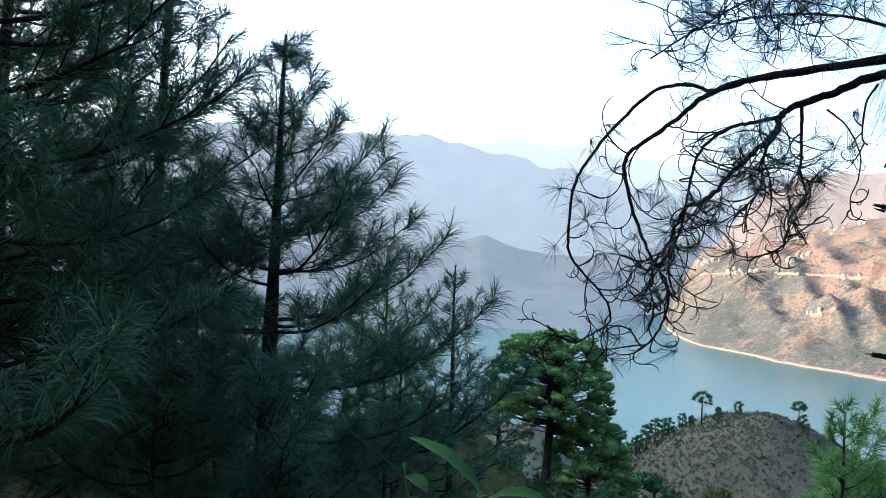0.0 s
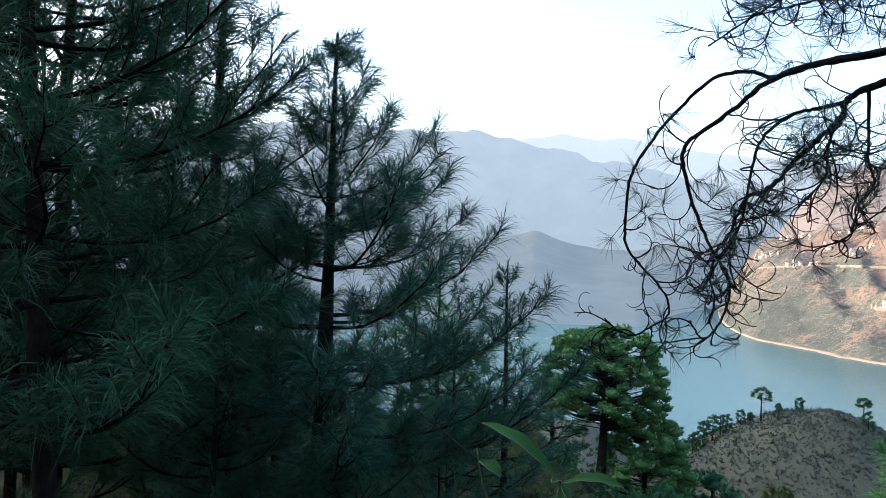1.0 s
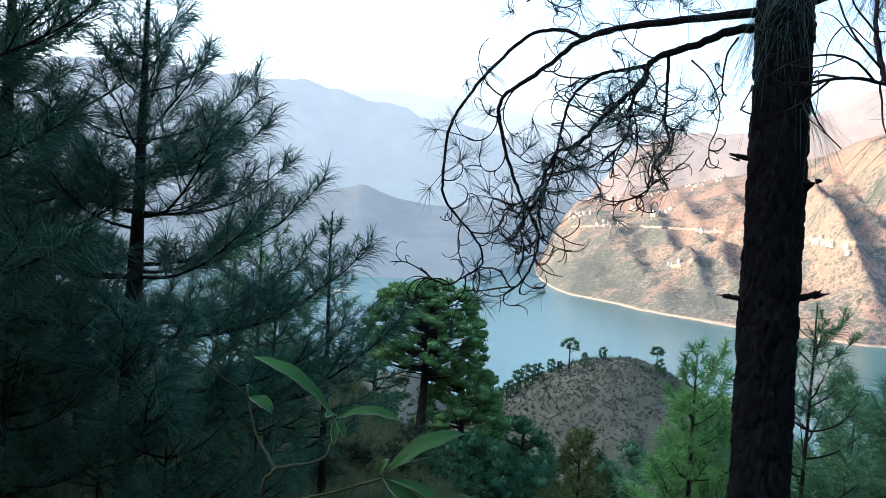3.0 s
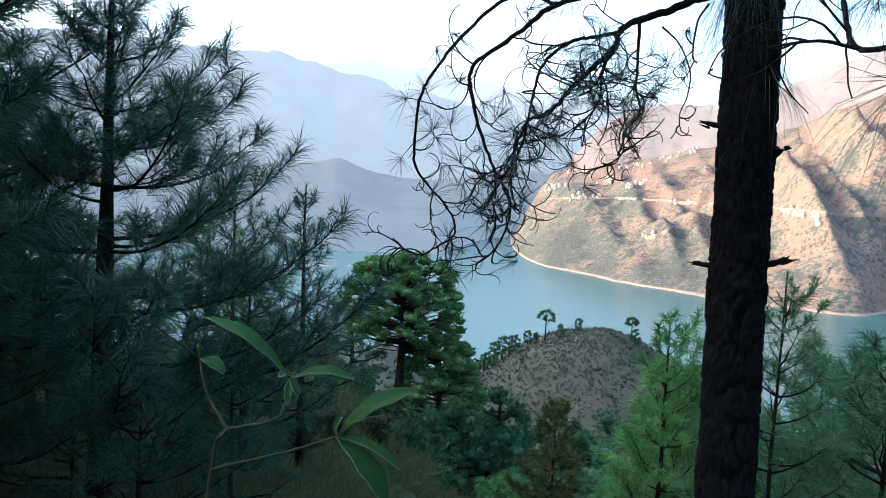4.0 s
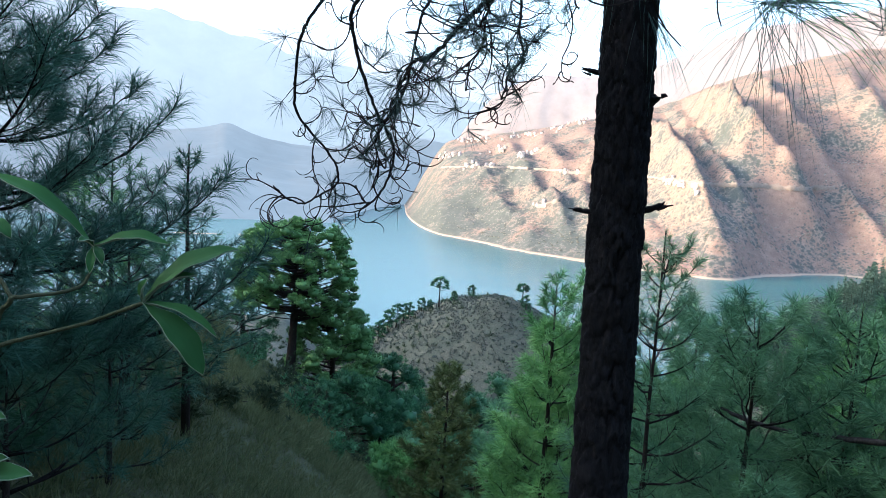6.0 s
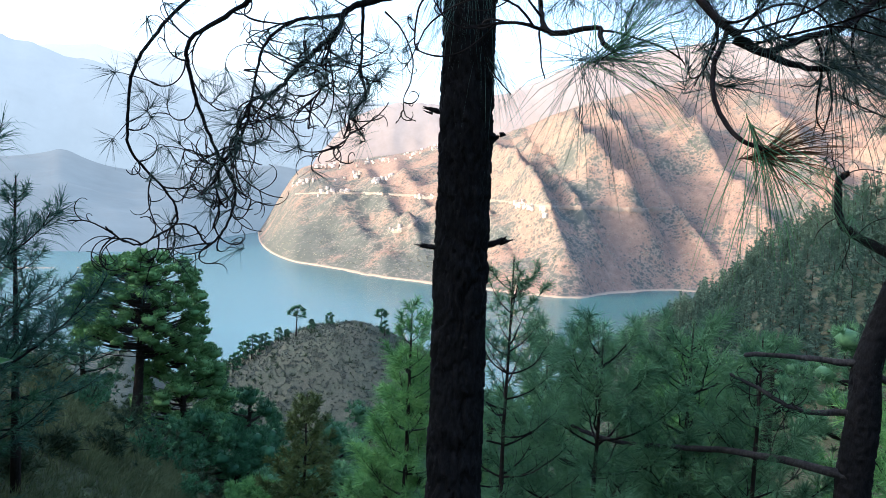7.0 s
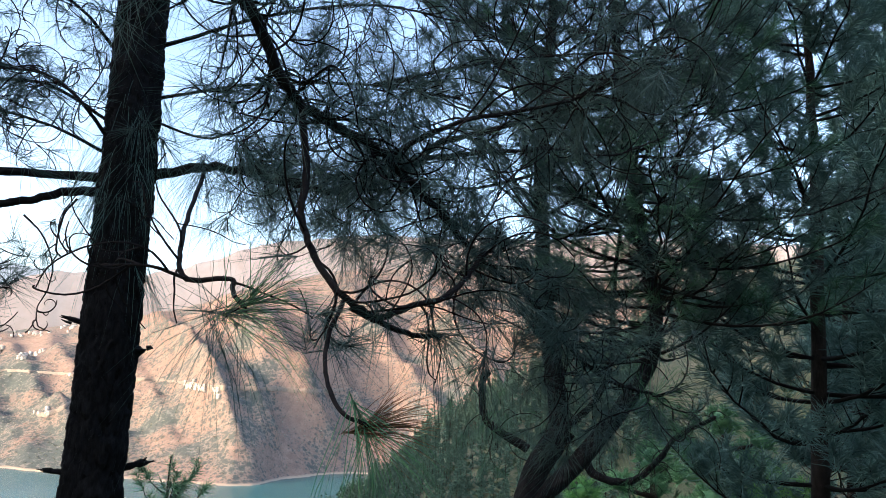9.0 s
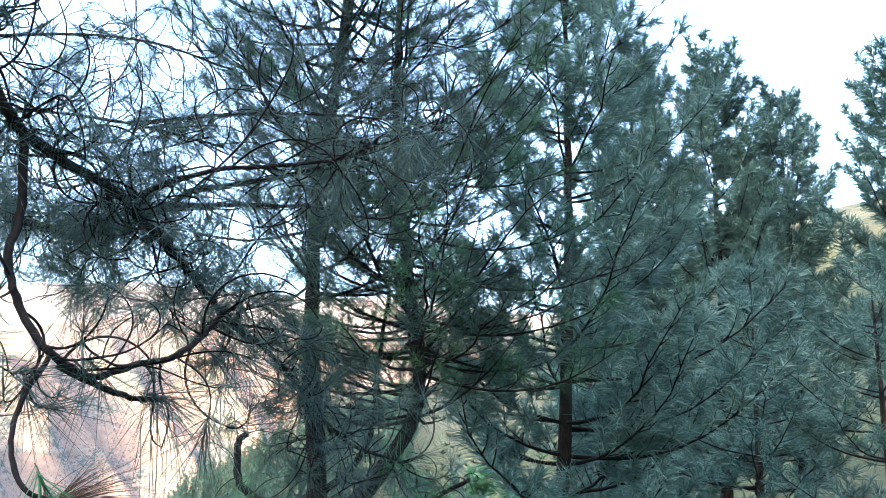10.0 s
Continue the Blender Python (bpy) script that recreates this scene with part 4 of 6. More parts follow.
left_limbs = [
    # ctrl, r0, r1, twigs, reach, tuft share, begin
    ([(1.68, 2.86, 2.42), (1.30, 2.98, 2.37), (1.12, 3.12, 2.35), (1.05, 3.20, 2.33), (0.98, 3.24, 2.36), (0.90, 3.27, 2.36), (0.83, 3.30, 2.33), (0.70, 3.34, 2.20), (0.60, 3.38, 2.06), (0.55, 3.42, 1.95), (0.54, 3.46, 1.81), (0.55, 3.50, 1.67), (0.62, 3.52, 1.58), (0.70, 3.54, 1.50), (0.75, 3.55, 1.42), (0.74, 3.56, 1.35), (0.66, 3.57, 1.30), (0.61, 3.57, 1.27), (0.54, 3.57, 1.29), (0.48, 3.57, 1.34)], 0.013, 0.0035, 16, (0.12, 0.3), 0.6, 0.52),
    ([(1.68, 2.87, 2.41), (1.30, 2.92, 2.35), (1.12, 2.96, 2.32), (0.97, 3.00, 2.27), (0.89, 3.04, 2.20), (0.78, 3.08, 2.11), (0.70, 3.12, 2.04), (0.71, 3.14, 1.94), (0.75, 3.14, 1.80), (0.81, 3.14, 1.67), (0.86, 3.14, 1.59), (0.89, 3.14, 1.53), (0.88, 3.14, 1.43), (0.83, 3.14, 1.33), (0.79, 3.15, 1.31), (0.75, 3.17, 1.37)], 0.016, 0.0035, 20, (0.15, 0.36), 0.55, 0.3),
    ([(1.68, 2.88, 2.37), (1.51, 2.90, 2.33), (1.39, 2.92, 2.27), (1.30, 2.95, 2.24), (1.24, 2.97, 2.20), (1.21, 2.99, 2.12), (1.15, 3.01, 2.06), (1.07, 3.04, 1.97), (1.00, 3.06, 1.88), (0.93, 3.08, 1.85), (0.90, 3.10, 1.79), (0.88, 3.12, 1.72), (0.84, 3.15, 1.64), (0.83, 3.17, 1.54)], 0.023, 0.004, 34, (0.2, 0.45), 0.6, 0.28),
    ([(1.25, 2.98, 2.20), (1.14, 2.99, 2.17), (1.06, 3.00, 2.15), (0.98, 3.02, 2.09), (0.94, 3.03, 2.02), (0.92, 3.04, 1.89), (0.90, 3.05, 1.76), (0.85, 3.06, 1.65), (0.80, 3.08, 1.55), (0.82, 3.09, 1.46), (0.80, 3.10, 1.37)], 0.010, 0.003, 18, (0.15, 0.36), 0.5, 0.2),
    ([(1.30, 2.95, 2.24), (1.30, 2.94, 2.08), (1.29, 2.92, 1.98), (1.31, 2.91, 1.89), (1.24, 2.89, 1.81), (1.24, 2.88, 1.75), (1.20, 2.86, 1.69), (1.15, 2.85, 1.69)], 0.008, 0.002, 16, (0.1, 0.26), 0.5, 0.1),
    ([(1.37, 2.90, 2.21), (1.44, 2.89, 2.15), (1.49, 2.89, 2.05), (1.48, 2.88, 1.96), (1.45, 2.87, 1.89), (1.46, 2.87, 1.83), (1.50, 2.86, 1.81)], 0.004, 0.002, 2, (0.08, 0.14), 0.0, 0.5),
    ([(1.53, 2.86, 2.30), (1.49, 2.86, 2.23), (1.48, 2.86, 2.11), (1.50, 2.86, 2.08)], 0.005, 0.003, 3, (0.06, 0.16), 0.3, 0.4),
    ([(1.21, 2.99, 2.12), (1.16, 2.94, 2.02), (1.15, 2.93, 1.92), (1.10, 2.95, 1.84)], 0.007, 0.003, 16, (0.12, 0.3), 0.6, 0.1),
]
for k, (ctrl, r0, r1, tw, reach, tf, begin) in enumerate(left_limbs):
    rng = np.random.default_rng(100 + k)
    lo, path = limb(near_pine, np.array(ctrl) - OFF, r0, r1, rng=rng)
    arcs(lo, path, rng, NEEDLE_OLD, tw, reach, tf, 0.15, 30, rad=0.0036, begin=begin)
# fine twigs above the left limbs
for k, ctrl in enumerate([[(1.68, 2.9, 2.62), (1.40, 2.95, 2.72), (1.15, 3.05, 2.66), (0.95, 3.15, 2.55), (0.80, 3.2, 2.45)], [(1.68, 2.92, 2.9), (1.42, 2.9, 3.05), (1.2, 2.95, 3.0), (1.0, 3.0, 2.85)], [(1.66, 2.9, 3.2), (1.4, 2.8, 3.4), (1.15, 2.8, 3.35)], [(1.62, 2.85, 2.55), (1.35, 2.7, 2.65), (1.12, 2.6, 2.6), (0.95, 2.6, 2.5)], [(1.68, 2.9, 2.5), (1.45, 2.98, 2.58), (1.2, 3.08, 2.60), (0.95, 3.18, 2.56)]]):
    rng = np.random.default_rng(130 + k)
    lo, path = limb(near_pine, np.array(ctrl) - OFF, 0.009, 0.003, rng=rng)
    arcs(lo, path, rng, NEEDLE_OLD, 26, (0.15, 0.42), 0.65, 0.13, 28, begin=0.2, down=0.15)

# tufts that hang from the stem
rng = np.random.default_rng(160)
hang, P, A = Acc(), [], []
for _ in range(36):
    a = rng.uniform(0, 6.28)
    zz, out = rng.uniform(1.98, 2.85), rng.uniform(0.085, 0.12)
    P.append(np.array([1.70 + out * math.cos(a), 2.83 + out * math.sin(a), zz]) - OFF)
    A.append((math.cos(a) * 0.5, math.sin(a) * 0.5, rng.uniform(-1.9, -0.8)))
needles(hang, P, A, 0.30, 14, rng, (4, 42), 0.5, 0.0016, 0.5, True)
part("needles", hang, NEEDLE_SLATE, near_pine, "drooping grey-green needle tufts on the stem")

right_limbs = [
    # ctrl, r0, r1, twigs, tuft share
    ([(1.78, 2.84, 2.45), (1.85, 2.59, 2.465), (1.90, 2.38, 2.44), (1.94, 2.20, 2.385), (1.98, 2.02, 2.34), (1.97, 1.85, 2.33), (1.95, 1.68, 2.34), (1.95, 1.5, 2.42)], 0.024, 0.009, 64, 0.65),
    ([(1.74, 2.82, 3.2), (1.5, 2.3, 3.0), (1.15, 1.6, 2.72), (1.0, 1.35, 2.52), (1.12, 1.33, 2.42), (1.20, 1.33, 2.31), (1.31, 1.33, 2.27), (1.46, 1.29, 2.23), (1.54, 1.29, 2.20), (1.65, 1.27, 2.14), (1.81, 1.27, 2.06), (1.93, 1.28, 2.02)], 0.022, 0.008, 60, 0.6),
    ([(1.26, 1.33, 2.28), (1.24, 1.27, 2.10), (1.21, 1.24, 2.01), (1.21, 1.19, 1.92), (1.23, 1.12, 1.84), (1.32, 1.11, 1.81), (1.40, 1.10, 1.84), (1.48, 1.07, 1.87), (1.59, 1.09, 1.94), (1.68, 1.12, 2.01)], 0.009, 0.006, 14, 0.7),
    ([(1.23, 1.12, 1.83), (1.15, 1.07, 1.75), (1.09, 1.0, 1.68), (1.07, 0.94, 1.63), (1.10, 0.91, 1.61)], 0.005, 0.0035, 0, 0),
    ([(1.25, 1.12, 1.82), (1.35, 1.06, 1.78), (1.41, 1.02, 1.78)], 0.007, 0.005, 0, 0),
    ([(1.85, 2.57, 2.46), (1.70, 2.34, 2.36), (1.45, 2.0, 2.16), (1.20, 1.64, 1.96), (1.14, 1.51, 1.88), (1.18, 1.41, 1.88), (1.165, 1.38, 1.85), (1.16, 1.32, 1.81)], 0.008, 0.005, 3, 0.2),
    ([(1.14, 1.51, 1.88), (1.08, 1.56, 1.90), (1.02, 1.66, 1.90)], 0.005, 0.003, 4, 0.3),
    ([(1.93, 1.28, 2.02), (2.1, 1.25, 1.95), (2.25, 1.22, 1.84), (2.4, 1.16, 1.74), (2.55, 1.05, 1.70)], 0.009, 0.005, 26, 0.7),
    ([(1.95, 1.5, 2.42), (2.1, 1.3, 2.5), (2.25, 1.1, 2.62), (2.35, 0.9, 2.72)], 0.010, 0.004, 66, 0.75),
    ([(1.5, 1.29, 2.22), (1.66, 1.2, 2.34), (1.85, 1.12, 2.42), (2.05, 1.05, 2.52), (2.2, 1.0, 2.66)], 0.008, 0.004, 66, 0.75),
    ([(1.74, 2.82, 2.75), (1.95, 2.4, 2.8), (2.15, 2.0, 2.78), (2.3, 1.7, 2.72)], 0.008, 0.004, 80, 0.75),
    ([(1.78, 2.86, 3.0), (2.1, 2.6, 3.2), (2.4, 2.3, 3.3), (2.65, 2.0, 3.25)], 0.010, 0.004, 75, 0.75),
    ([(1.76, 2.8, 2.66), (1.86, 2.55, 2.58), (1.93, 2.3, 2.66), (2.03, 1.95, 2.60), (2.1, 1.6, 2.66)], 0.006, 0.003, 46, 0.75),
    ([(1.90, 2.38, 2.44), (2.02, 2.3, 2.56), (2.12, 2.2, 2.55), (2.28, 2.0, 2.66), (2.5, 1.8, 2.60)], 0.006, 0.003, 44, 0.75),
    ([(1.95, 1.6, 2.38), (2.3, 1.6, 2.5), (2.7, 1.55, 2.62), (3.1, 1.5, 2.7), (3.4, 1.4, 2.85)], 0.012, 0.004, 22, 0.75),
    ([(2.15, 2.0, 2.78), (2.5, 1.8, 2.95), (2.9, 1.6, 3.1), (3.3, 1.3, 3.2)], 0.010, 0.004, 20, 0.75),
    ([(1.9, 2.4, 2.44), (2.2, 2.4, 2.5), (2.6, 2.35, 2.62), (3.0, 2.2, 2.8)], 0.010, 0.004, 18, 0.75),
]
for k, (ctrl, r0, r1, tw, tf) in enumerate(right_limbs):
    rng = np.random.default_rng(200 + k)
    lo, path = limb(near_pine, np.array(ctrl) - OFF, r0, r1, rng=rng)
    if tw:
        dress(lo, path, rng, NEEDLE_OLD, int(tw * (1.45 if k < 8 else 0.45)), (0.12, 0.36 if k < 8 else 0.6), tf, 0.17, 40, 0.0017, 0.003, (0, 0, -0.05), 2.2, 0.25, (10, 85), 0.2, 1.3)


def big_tuft(at, axis, count, length, seed, mat, spread=(15, 120), droop=0.6):
    acc = Acc()
    needles(acc, [np.array(at) - OFF], [axis], length, count, np.random.default_rng(seed), spread, droop, 0.0014, 0.35, True)
    part("needles", acc, mat, near_pine, "long splayed needle tuft")


big_tuft((1.16, 1.32, 1.81), (0.3, -0.3, 0.05), 150, 0.25, 1, NEEDLE_OLD, (10, 150), 0.5)
big_tuft((1.17, 1.31, 1.83), (0.5, -0.5, 0.4), 120, 0.25, 2, NEEDLE, (10, 70), 0.3)
for k, (at, side_way) in enumerate((((1.86, 2.58, 2.46), -0.2), ((1.90, 2.38, 2.44), 0.2), ((1.94, 2.20, 2.38), -0.3), ((1.97, 2.02, 2.34), 0.1), ((1.96, 1.80, 2.33), 0.2), ((1.72, 2.36, 2.37), 0.0))):
    big_tuft(at, (side_way, -0.3, -0.75), 80, 0.30, 20 + k, NEEDLE_OLD, (5, 95), 0.55)
big_tuft((1.11, 0.91, 1.61), (0.8, -0.4, 0.25), 110, 0.15, 3, NEEDLE_DRY, (5, 45), 0.2)
big_tuft((1.10, 0.91, 1.60), (0.4, -0.2, -0.8), 70, 0.19, 4, NEEDLE, (5, 60), 0.5)
big_tuft((1.42, 1.01, 1.78), (0.7, -0.3, -0.1), 120, 0.22, 5, NEEDLE_OLD, (10, 100), 0.5)
big_tuft((1.68, 1.12, 2.01), (0.7, -0.2, 0.2), 120, 0.22, 6, NEEDLE_OLD, (10, 100), 0.3)
big_tuft((1.93, 1.28, 2.02), (0.7, -0.2, 0.0), 120, 0.22, 7, NEEDLE_OLD, (10, 110), 0.3)
big_tuft((2.55, 1.05, 1.70), (0.7, -0.4, 0.2), 120, 0.24, 8, NEEDLE, (10, 110), 0.3)
big_tuft((1.86, 1.28, 2.16), (0.5, -0.5, 0.5), 120, 0.22, 9, NEEDLE_OLD, (10, 100), 0.3)


def rough_stem(parent, ctrl, r0, r1, name, seed, around=40, wide=0.05, tall=0.11, depth=0.034):
    """A bent stem with furrowed, plated bark."""
    p = spline(ctrl, 8)
    seg = np.concatenate([[0], np.cumsum(np.linalg.norm(np.diff(p, axis=0), axis=1))])
    s = np.arange(0, seg[-1], 0.022)
    c = np.stack([np.interp(s, seg, p[:, k]) for k in range(3)], -1)
    tan = unit(np.gradient(c, axis=0))
    u = unit(np.cross(tan, np.array([0.2, 0.95, 0.1])))
    w = np.cross(tan, u)
    a = np.linspace(0, 2 * math.pi, around, endpoint=False)
    S, An = np.meshgrid(s, a, indexing="ij")
    r = (r0 + (r1 - r0) * (s / s[-1]) ** 0.8)[:, None]
    cells = max(6, round(2 * math.pi * (r0 + r1) / 2 / wide))
    arc = An / (2 * math.pi) * cells * wide
    e = plates(arc + 0.02 * np.sin(S * 11 + An * 2), S + 0.03 * np.sin(An * 4), wide, tall, seed)
    r = r * (1 + 0.08 * np.sin(An * 2 + S * 3) + 0.05 * np.sin(An * 3 - S * 5)) + depth * (np.clip(e / 0.2, 0, 1) ** 0.7 - 0.7) * np.clip(r / 0.12, 0.3, 1)
    v = c[:, None] + r[..., None] * (np.cos(An)[..., None] * u[:, None] + np.sin(An)[..., None] * w[:, None])
    i, j = np.meshgrid(np.arange(len(s) - 1), np.arange(around), indexing="ij")
    jn = (j + 1) % around
    acc = Acc()
    acc.add(v.reshape(-1, 3), np.stack([i * around + j, i * around + jn, (i + 1) * around + jn, (i + 1) * around + j], -1).reshape(-1, 4))
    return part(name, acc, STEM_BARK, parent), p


# ---------------------------------------------------------------- the twisted pine
TX, TY = 6.72, 4.28
TZ = gz(TX, TY)
OFF2 = np.array([TX, TY, TZ])
twisted = thing("pine_tree", (TX, TY, TZ), "old twisted pine with a crooked forked stem", "tree", "pines on the slope")
rngt = np.random.default_rng(300)
low, low_path = rough_stem(twisted, np.array([(6.62, 4.3, TZ - 0.3), (6.66, 4.29, -1.2), (6.69, 4.27, -0.22), (6.76, 4.31, 0.19), (6.84, 4.28, 0.51), (6.91, 4.23, 0.79), (6.98, 4.16, 1.07), (7.11, 3.96, 1.42)]) - OFF2, 0.172, 0.106, "trunk", 41)
stem, stem_path = rough_stem(twisted, np.array([(7.08, 4.0, 1.38), (7.06, 4.06, 1.94), (7.02, 4.15, 2.46), (7.0, 4.2, 3.14), (6.98, 4.25, 4.0), (7.0, 4.2, 5.2), (7.1, 4.2, 6.6), (7.15, 4.2, 8.6)]) - OFF2, 0.095, 0.03, "limb", 42, 28)
fork, fork_path = rough_stem(twisted, np.array([(6.92, 4.21, 0.69), (7.07, 3.95, 0.95), (7.21, 3.69, 1.3), (7.34, 3.43, 1.7), (7.43, 3.23, 2.09), (7.45, 3.18, 2.52), (7.42, 3.26, 3.01), (7.37, 3.36, 3.69), (7.32, 3.47, 4.48), (7.27, 3.56, 5.48), (7.25, 3.61, 6.86)]) - OFF2, 0.088, 0.03, "limb", 43, 28)
limb(twisted, np.array([(7.11, 3.96, 1.42), (7.23, 3.74, 1.66), (7.29, 3.59, 1.99), (7.27, 3.55, 2.6), (7.3, 3.5, 3.4)]) - OFF2, 0.045, 0.02, "limb", STEM_BARK, 10, rngt)
side, side_path = limb(twisted, np.array([(7.20, 3.80, 1.15), (7.24, 3.68, 0.99), (7.37, 3.40, 0.96), (7.48, 3.19, 1.15), (7.56, 3.02, 1.40), (7.7, 2.7, 1.6)]) - OFF2, 0.06, 0.02, "limb", STEM_BARK, 8, rngt)
hook, hook_path = limb(twisted, np.array([(6.92, 4.25, 1.2), (6.75, 4.54, 1.38), (6.69, 4.64, 1.53), (6.67, 4.66, 1.81), (6.70, 4.61, 1.92)]) - OFF2, 0.05, 0.03, "limb", STEM_BARK, 8, rngt)
dead, _ = limb(twisted, np.array([(6.72, 4.35, 0.24), (6.46, 4.77, 0.23), (6.17, 5.12, 0.21)]) - OFF2, 0.036, 0.02, "limb", BARK_GREY, 8, rngt, "bare dead limb")
lowr, lowr_path = limb(twisted, np.array([(6.80, 4.24, 0.15), (6.92, 4.01, 0.07), (7.12, 3.63, 0.06), (7.34, 3.24, 0.17), (7.51, 2.91, 0.39), (7.7, 2.4, 0.7)]) - OFF2, 0.04, 0.012, "limb", BARK_GREY, 8, rngt)
lowl, lowl_path = limb(twisted, np.array([(6.65, 4.35, -0.18), (6.41, 4.67, -0.23), (6.23, 4.95, -0.10), (6.07, 5.18, 0.01)]) - OFF2, 0.036, 0.014, "limb", BARK_GREY, 8, rngt)
long_limb, _ = limb(twisted, np.array([(6.66, 4.2, -0.75), (6.45, 4.6, -0.72), (6.33, 5.35, -0.80), (6.29, 6.16, -1.0), (6.03, 6.8, -1.08), (5.87, 7.23, -1.02)]) - OFF2, 0.056, 0.018, "limb", BARK_GREY, 12, rngt, "long grey bare limb")
dress(low, low_path[len(low_path) // 2:], rngt, NEEDLE_OLD, 12, (0.2, 0.5), 0.6, 0.20, 26, 0.003, 0.006, (0, 0, -0.4), 2.0, 0.1, (6, 60), 0.4, 1.5)
dress(hook, hook_path, rngt, NEEDLE_DARK, 8, (0.2, 0.6), 0.9, 0.24, 36, 0.003, 0.006, (0, 0, -0.3), 1.6, 0.2, (6, 70), 0.4, 1.5)
for owner, path, tw in ((lowr, lowr_path, 26), (lowl, lowl_path, 16), (side, side_path, 22)):
    dress(owner, path, rngt, NEEDLE, tw, (0.2, 0.6), 0.4, 0.2, 40, 0.003, 0.006, (0, 0, -0.1), 2.4, 0.3, (10, 85), 0.3, 1.5)
# crown limbs
for path, n, reach in ((stem_path, 74, 3.0), (fork_path, 92, 3.0)):
    for k in range(n):
        f = 0.40 + 0.57 * rngt.random() ** 0.8
        q = path[int(f * (len(path) - 1))]
        a = rngt.uniform(0, 6.28)
        bough(twisted, q, a, reach * rngt.uniform(0.5, 1.0) * (0.62 + 0.36 * f), radians(rngt.uniform(-2, 38)), rngt, NEEDLE_OLD if k % 3 else NEEDLE_DARK, 0.75, 0.22, 39, 0.020, width=0.0042, up=0.25, spread=(10, 75))


# ---------------------------------------------------------------- the felted shrub by the camera
def leaf(parent, root, tip, wide, fold, up, seed):
    """A long leaf with a midrib, waved margin and pale felted rim."""
    rng = np.random.default_rng(seed)
    root, tip = np.array(root), np.array(tip)
    L = np.linalg.norm(tip - root)
    ax = unit(tip - root)
    side_ = unit(np.cross(ax, up))
    nrm = np.cross(side_, ax)
    n, m = 15, 7
    u = np.linspace(0, 1, n)
    prof = np.clip(np.sin(np.pi * np.clip(u, 0.02, 1) ** 1.25) ** 0.75, 0, 1) * wide * 0.5
    prof[0] = wide * 0.06
    k = np.linspace(-1, 1, m)
    arch_ = 0.16 * L * np.sin(u * math.pi * 0.9)
    wave = 0.05 * wide * np.sin(u[:, None] * 19 + rng.uniform(0, 6)) * np.abs(k)[None]
    v = root + ax * (u * L)[:, None, None] + side_ * (k[None, :, None] * prof[:, None, None]) + nrm * ((arch_[:, None] + fold * np.abs(k)[None] * prof[:, None] + wave)[..., None])
    i, j = np.meshgrid(np.arange(n - 1), np.arange(m - 1), indexing="ij")
    q = np.stack([i * m + j, i * m + j + 1, (i + 1) * m + j + 1, (i + 1) * m + j], -1).reshape(-1, 4)
    acc = Acc()
    top_v = v.reshape(-1, 3)
    acc.add(np.vstack([top_v + nrm * 0.0005, top_v - nrm * 0.0005]), np.vstack([q, q[:, ::-1] + n * m]))
    blade = part("leaf", acc, LEAF, parent)
    rim = Acc()
    edge = np.vstack([v[:, 0], v[::-1, -1]])
    tube(rim, edge, 0.00034, 4)
    tube(rim, v[:, m // 2] - nrm * 0.0006, np.linspace(0.0008, 0.0003, n), 4)
    part("rim", rim, FELT_RIM, blade)
    return blade


FELT_RIM = plain_mat("pale felt", (0.25, 0.31, 0.20), 0.95, 0.2, 30)
SX, SY = -0.008, 0.730
OFF3 = np.array([SX, SY, gz(SX, SY)])
shrub = thing("leafy_shrub", OFF3, "small shrub with felted grey-green leaves on thin stems", "shrub", "felted shrubs")
rs = np.random.default_rng(400)
for ctrl, r0, r1 in (
    ([(-0.008, 0.730, OFF3[2] - 0.05), (-0.018, 0.740, 0.750), (-0.008, 0.720, 1.150), (0.002, 0.710, 1.334), (0.014, 0.700, 1.369)], 0.0026, 0.0016),
    ([(0.014, 0.700, 1.369), (-0.004, 0.725, 1.391), (-0.012, 0.744, 1.414)], 0.0015, 0.001),
    ([(0.014, 0.700, 1.369), (0.047, 0.710, 1.372), (0.057, 0.730, 1.379), (0.060, 0.734, 1.400)], 0.0016, 0.0011),
    ([(0.002, 0.710, 1.334), (0.028, 0.700, 1.343), (0.061, 0.690, 1.354), (0.096, 0.672, 1.371)], 0.0017, 0.0012),
    ([(-0.012, 0.744, 1.414), (-0.027, 0.735, 1.428), (-0.052, 0.720, 1.451), (-0.068, 0.710, 1.466)], 0.0011, 0.0006),
):
    limb(shrub, np.array(ctrl) - OFF3, r0, r1, "stem", STEM_FELT, 6, rs)
upv = np.array([0.0, -0.45, 0.9])
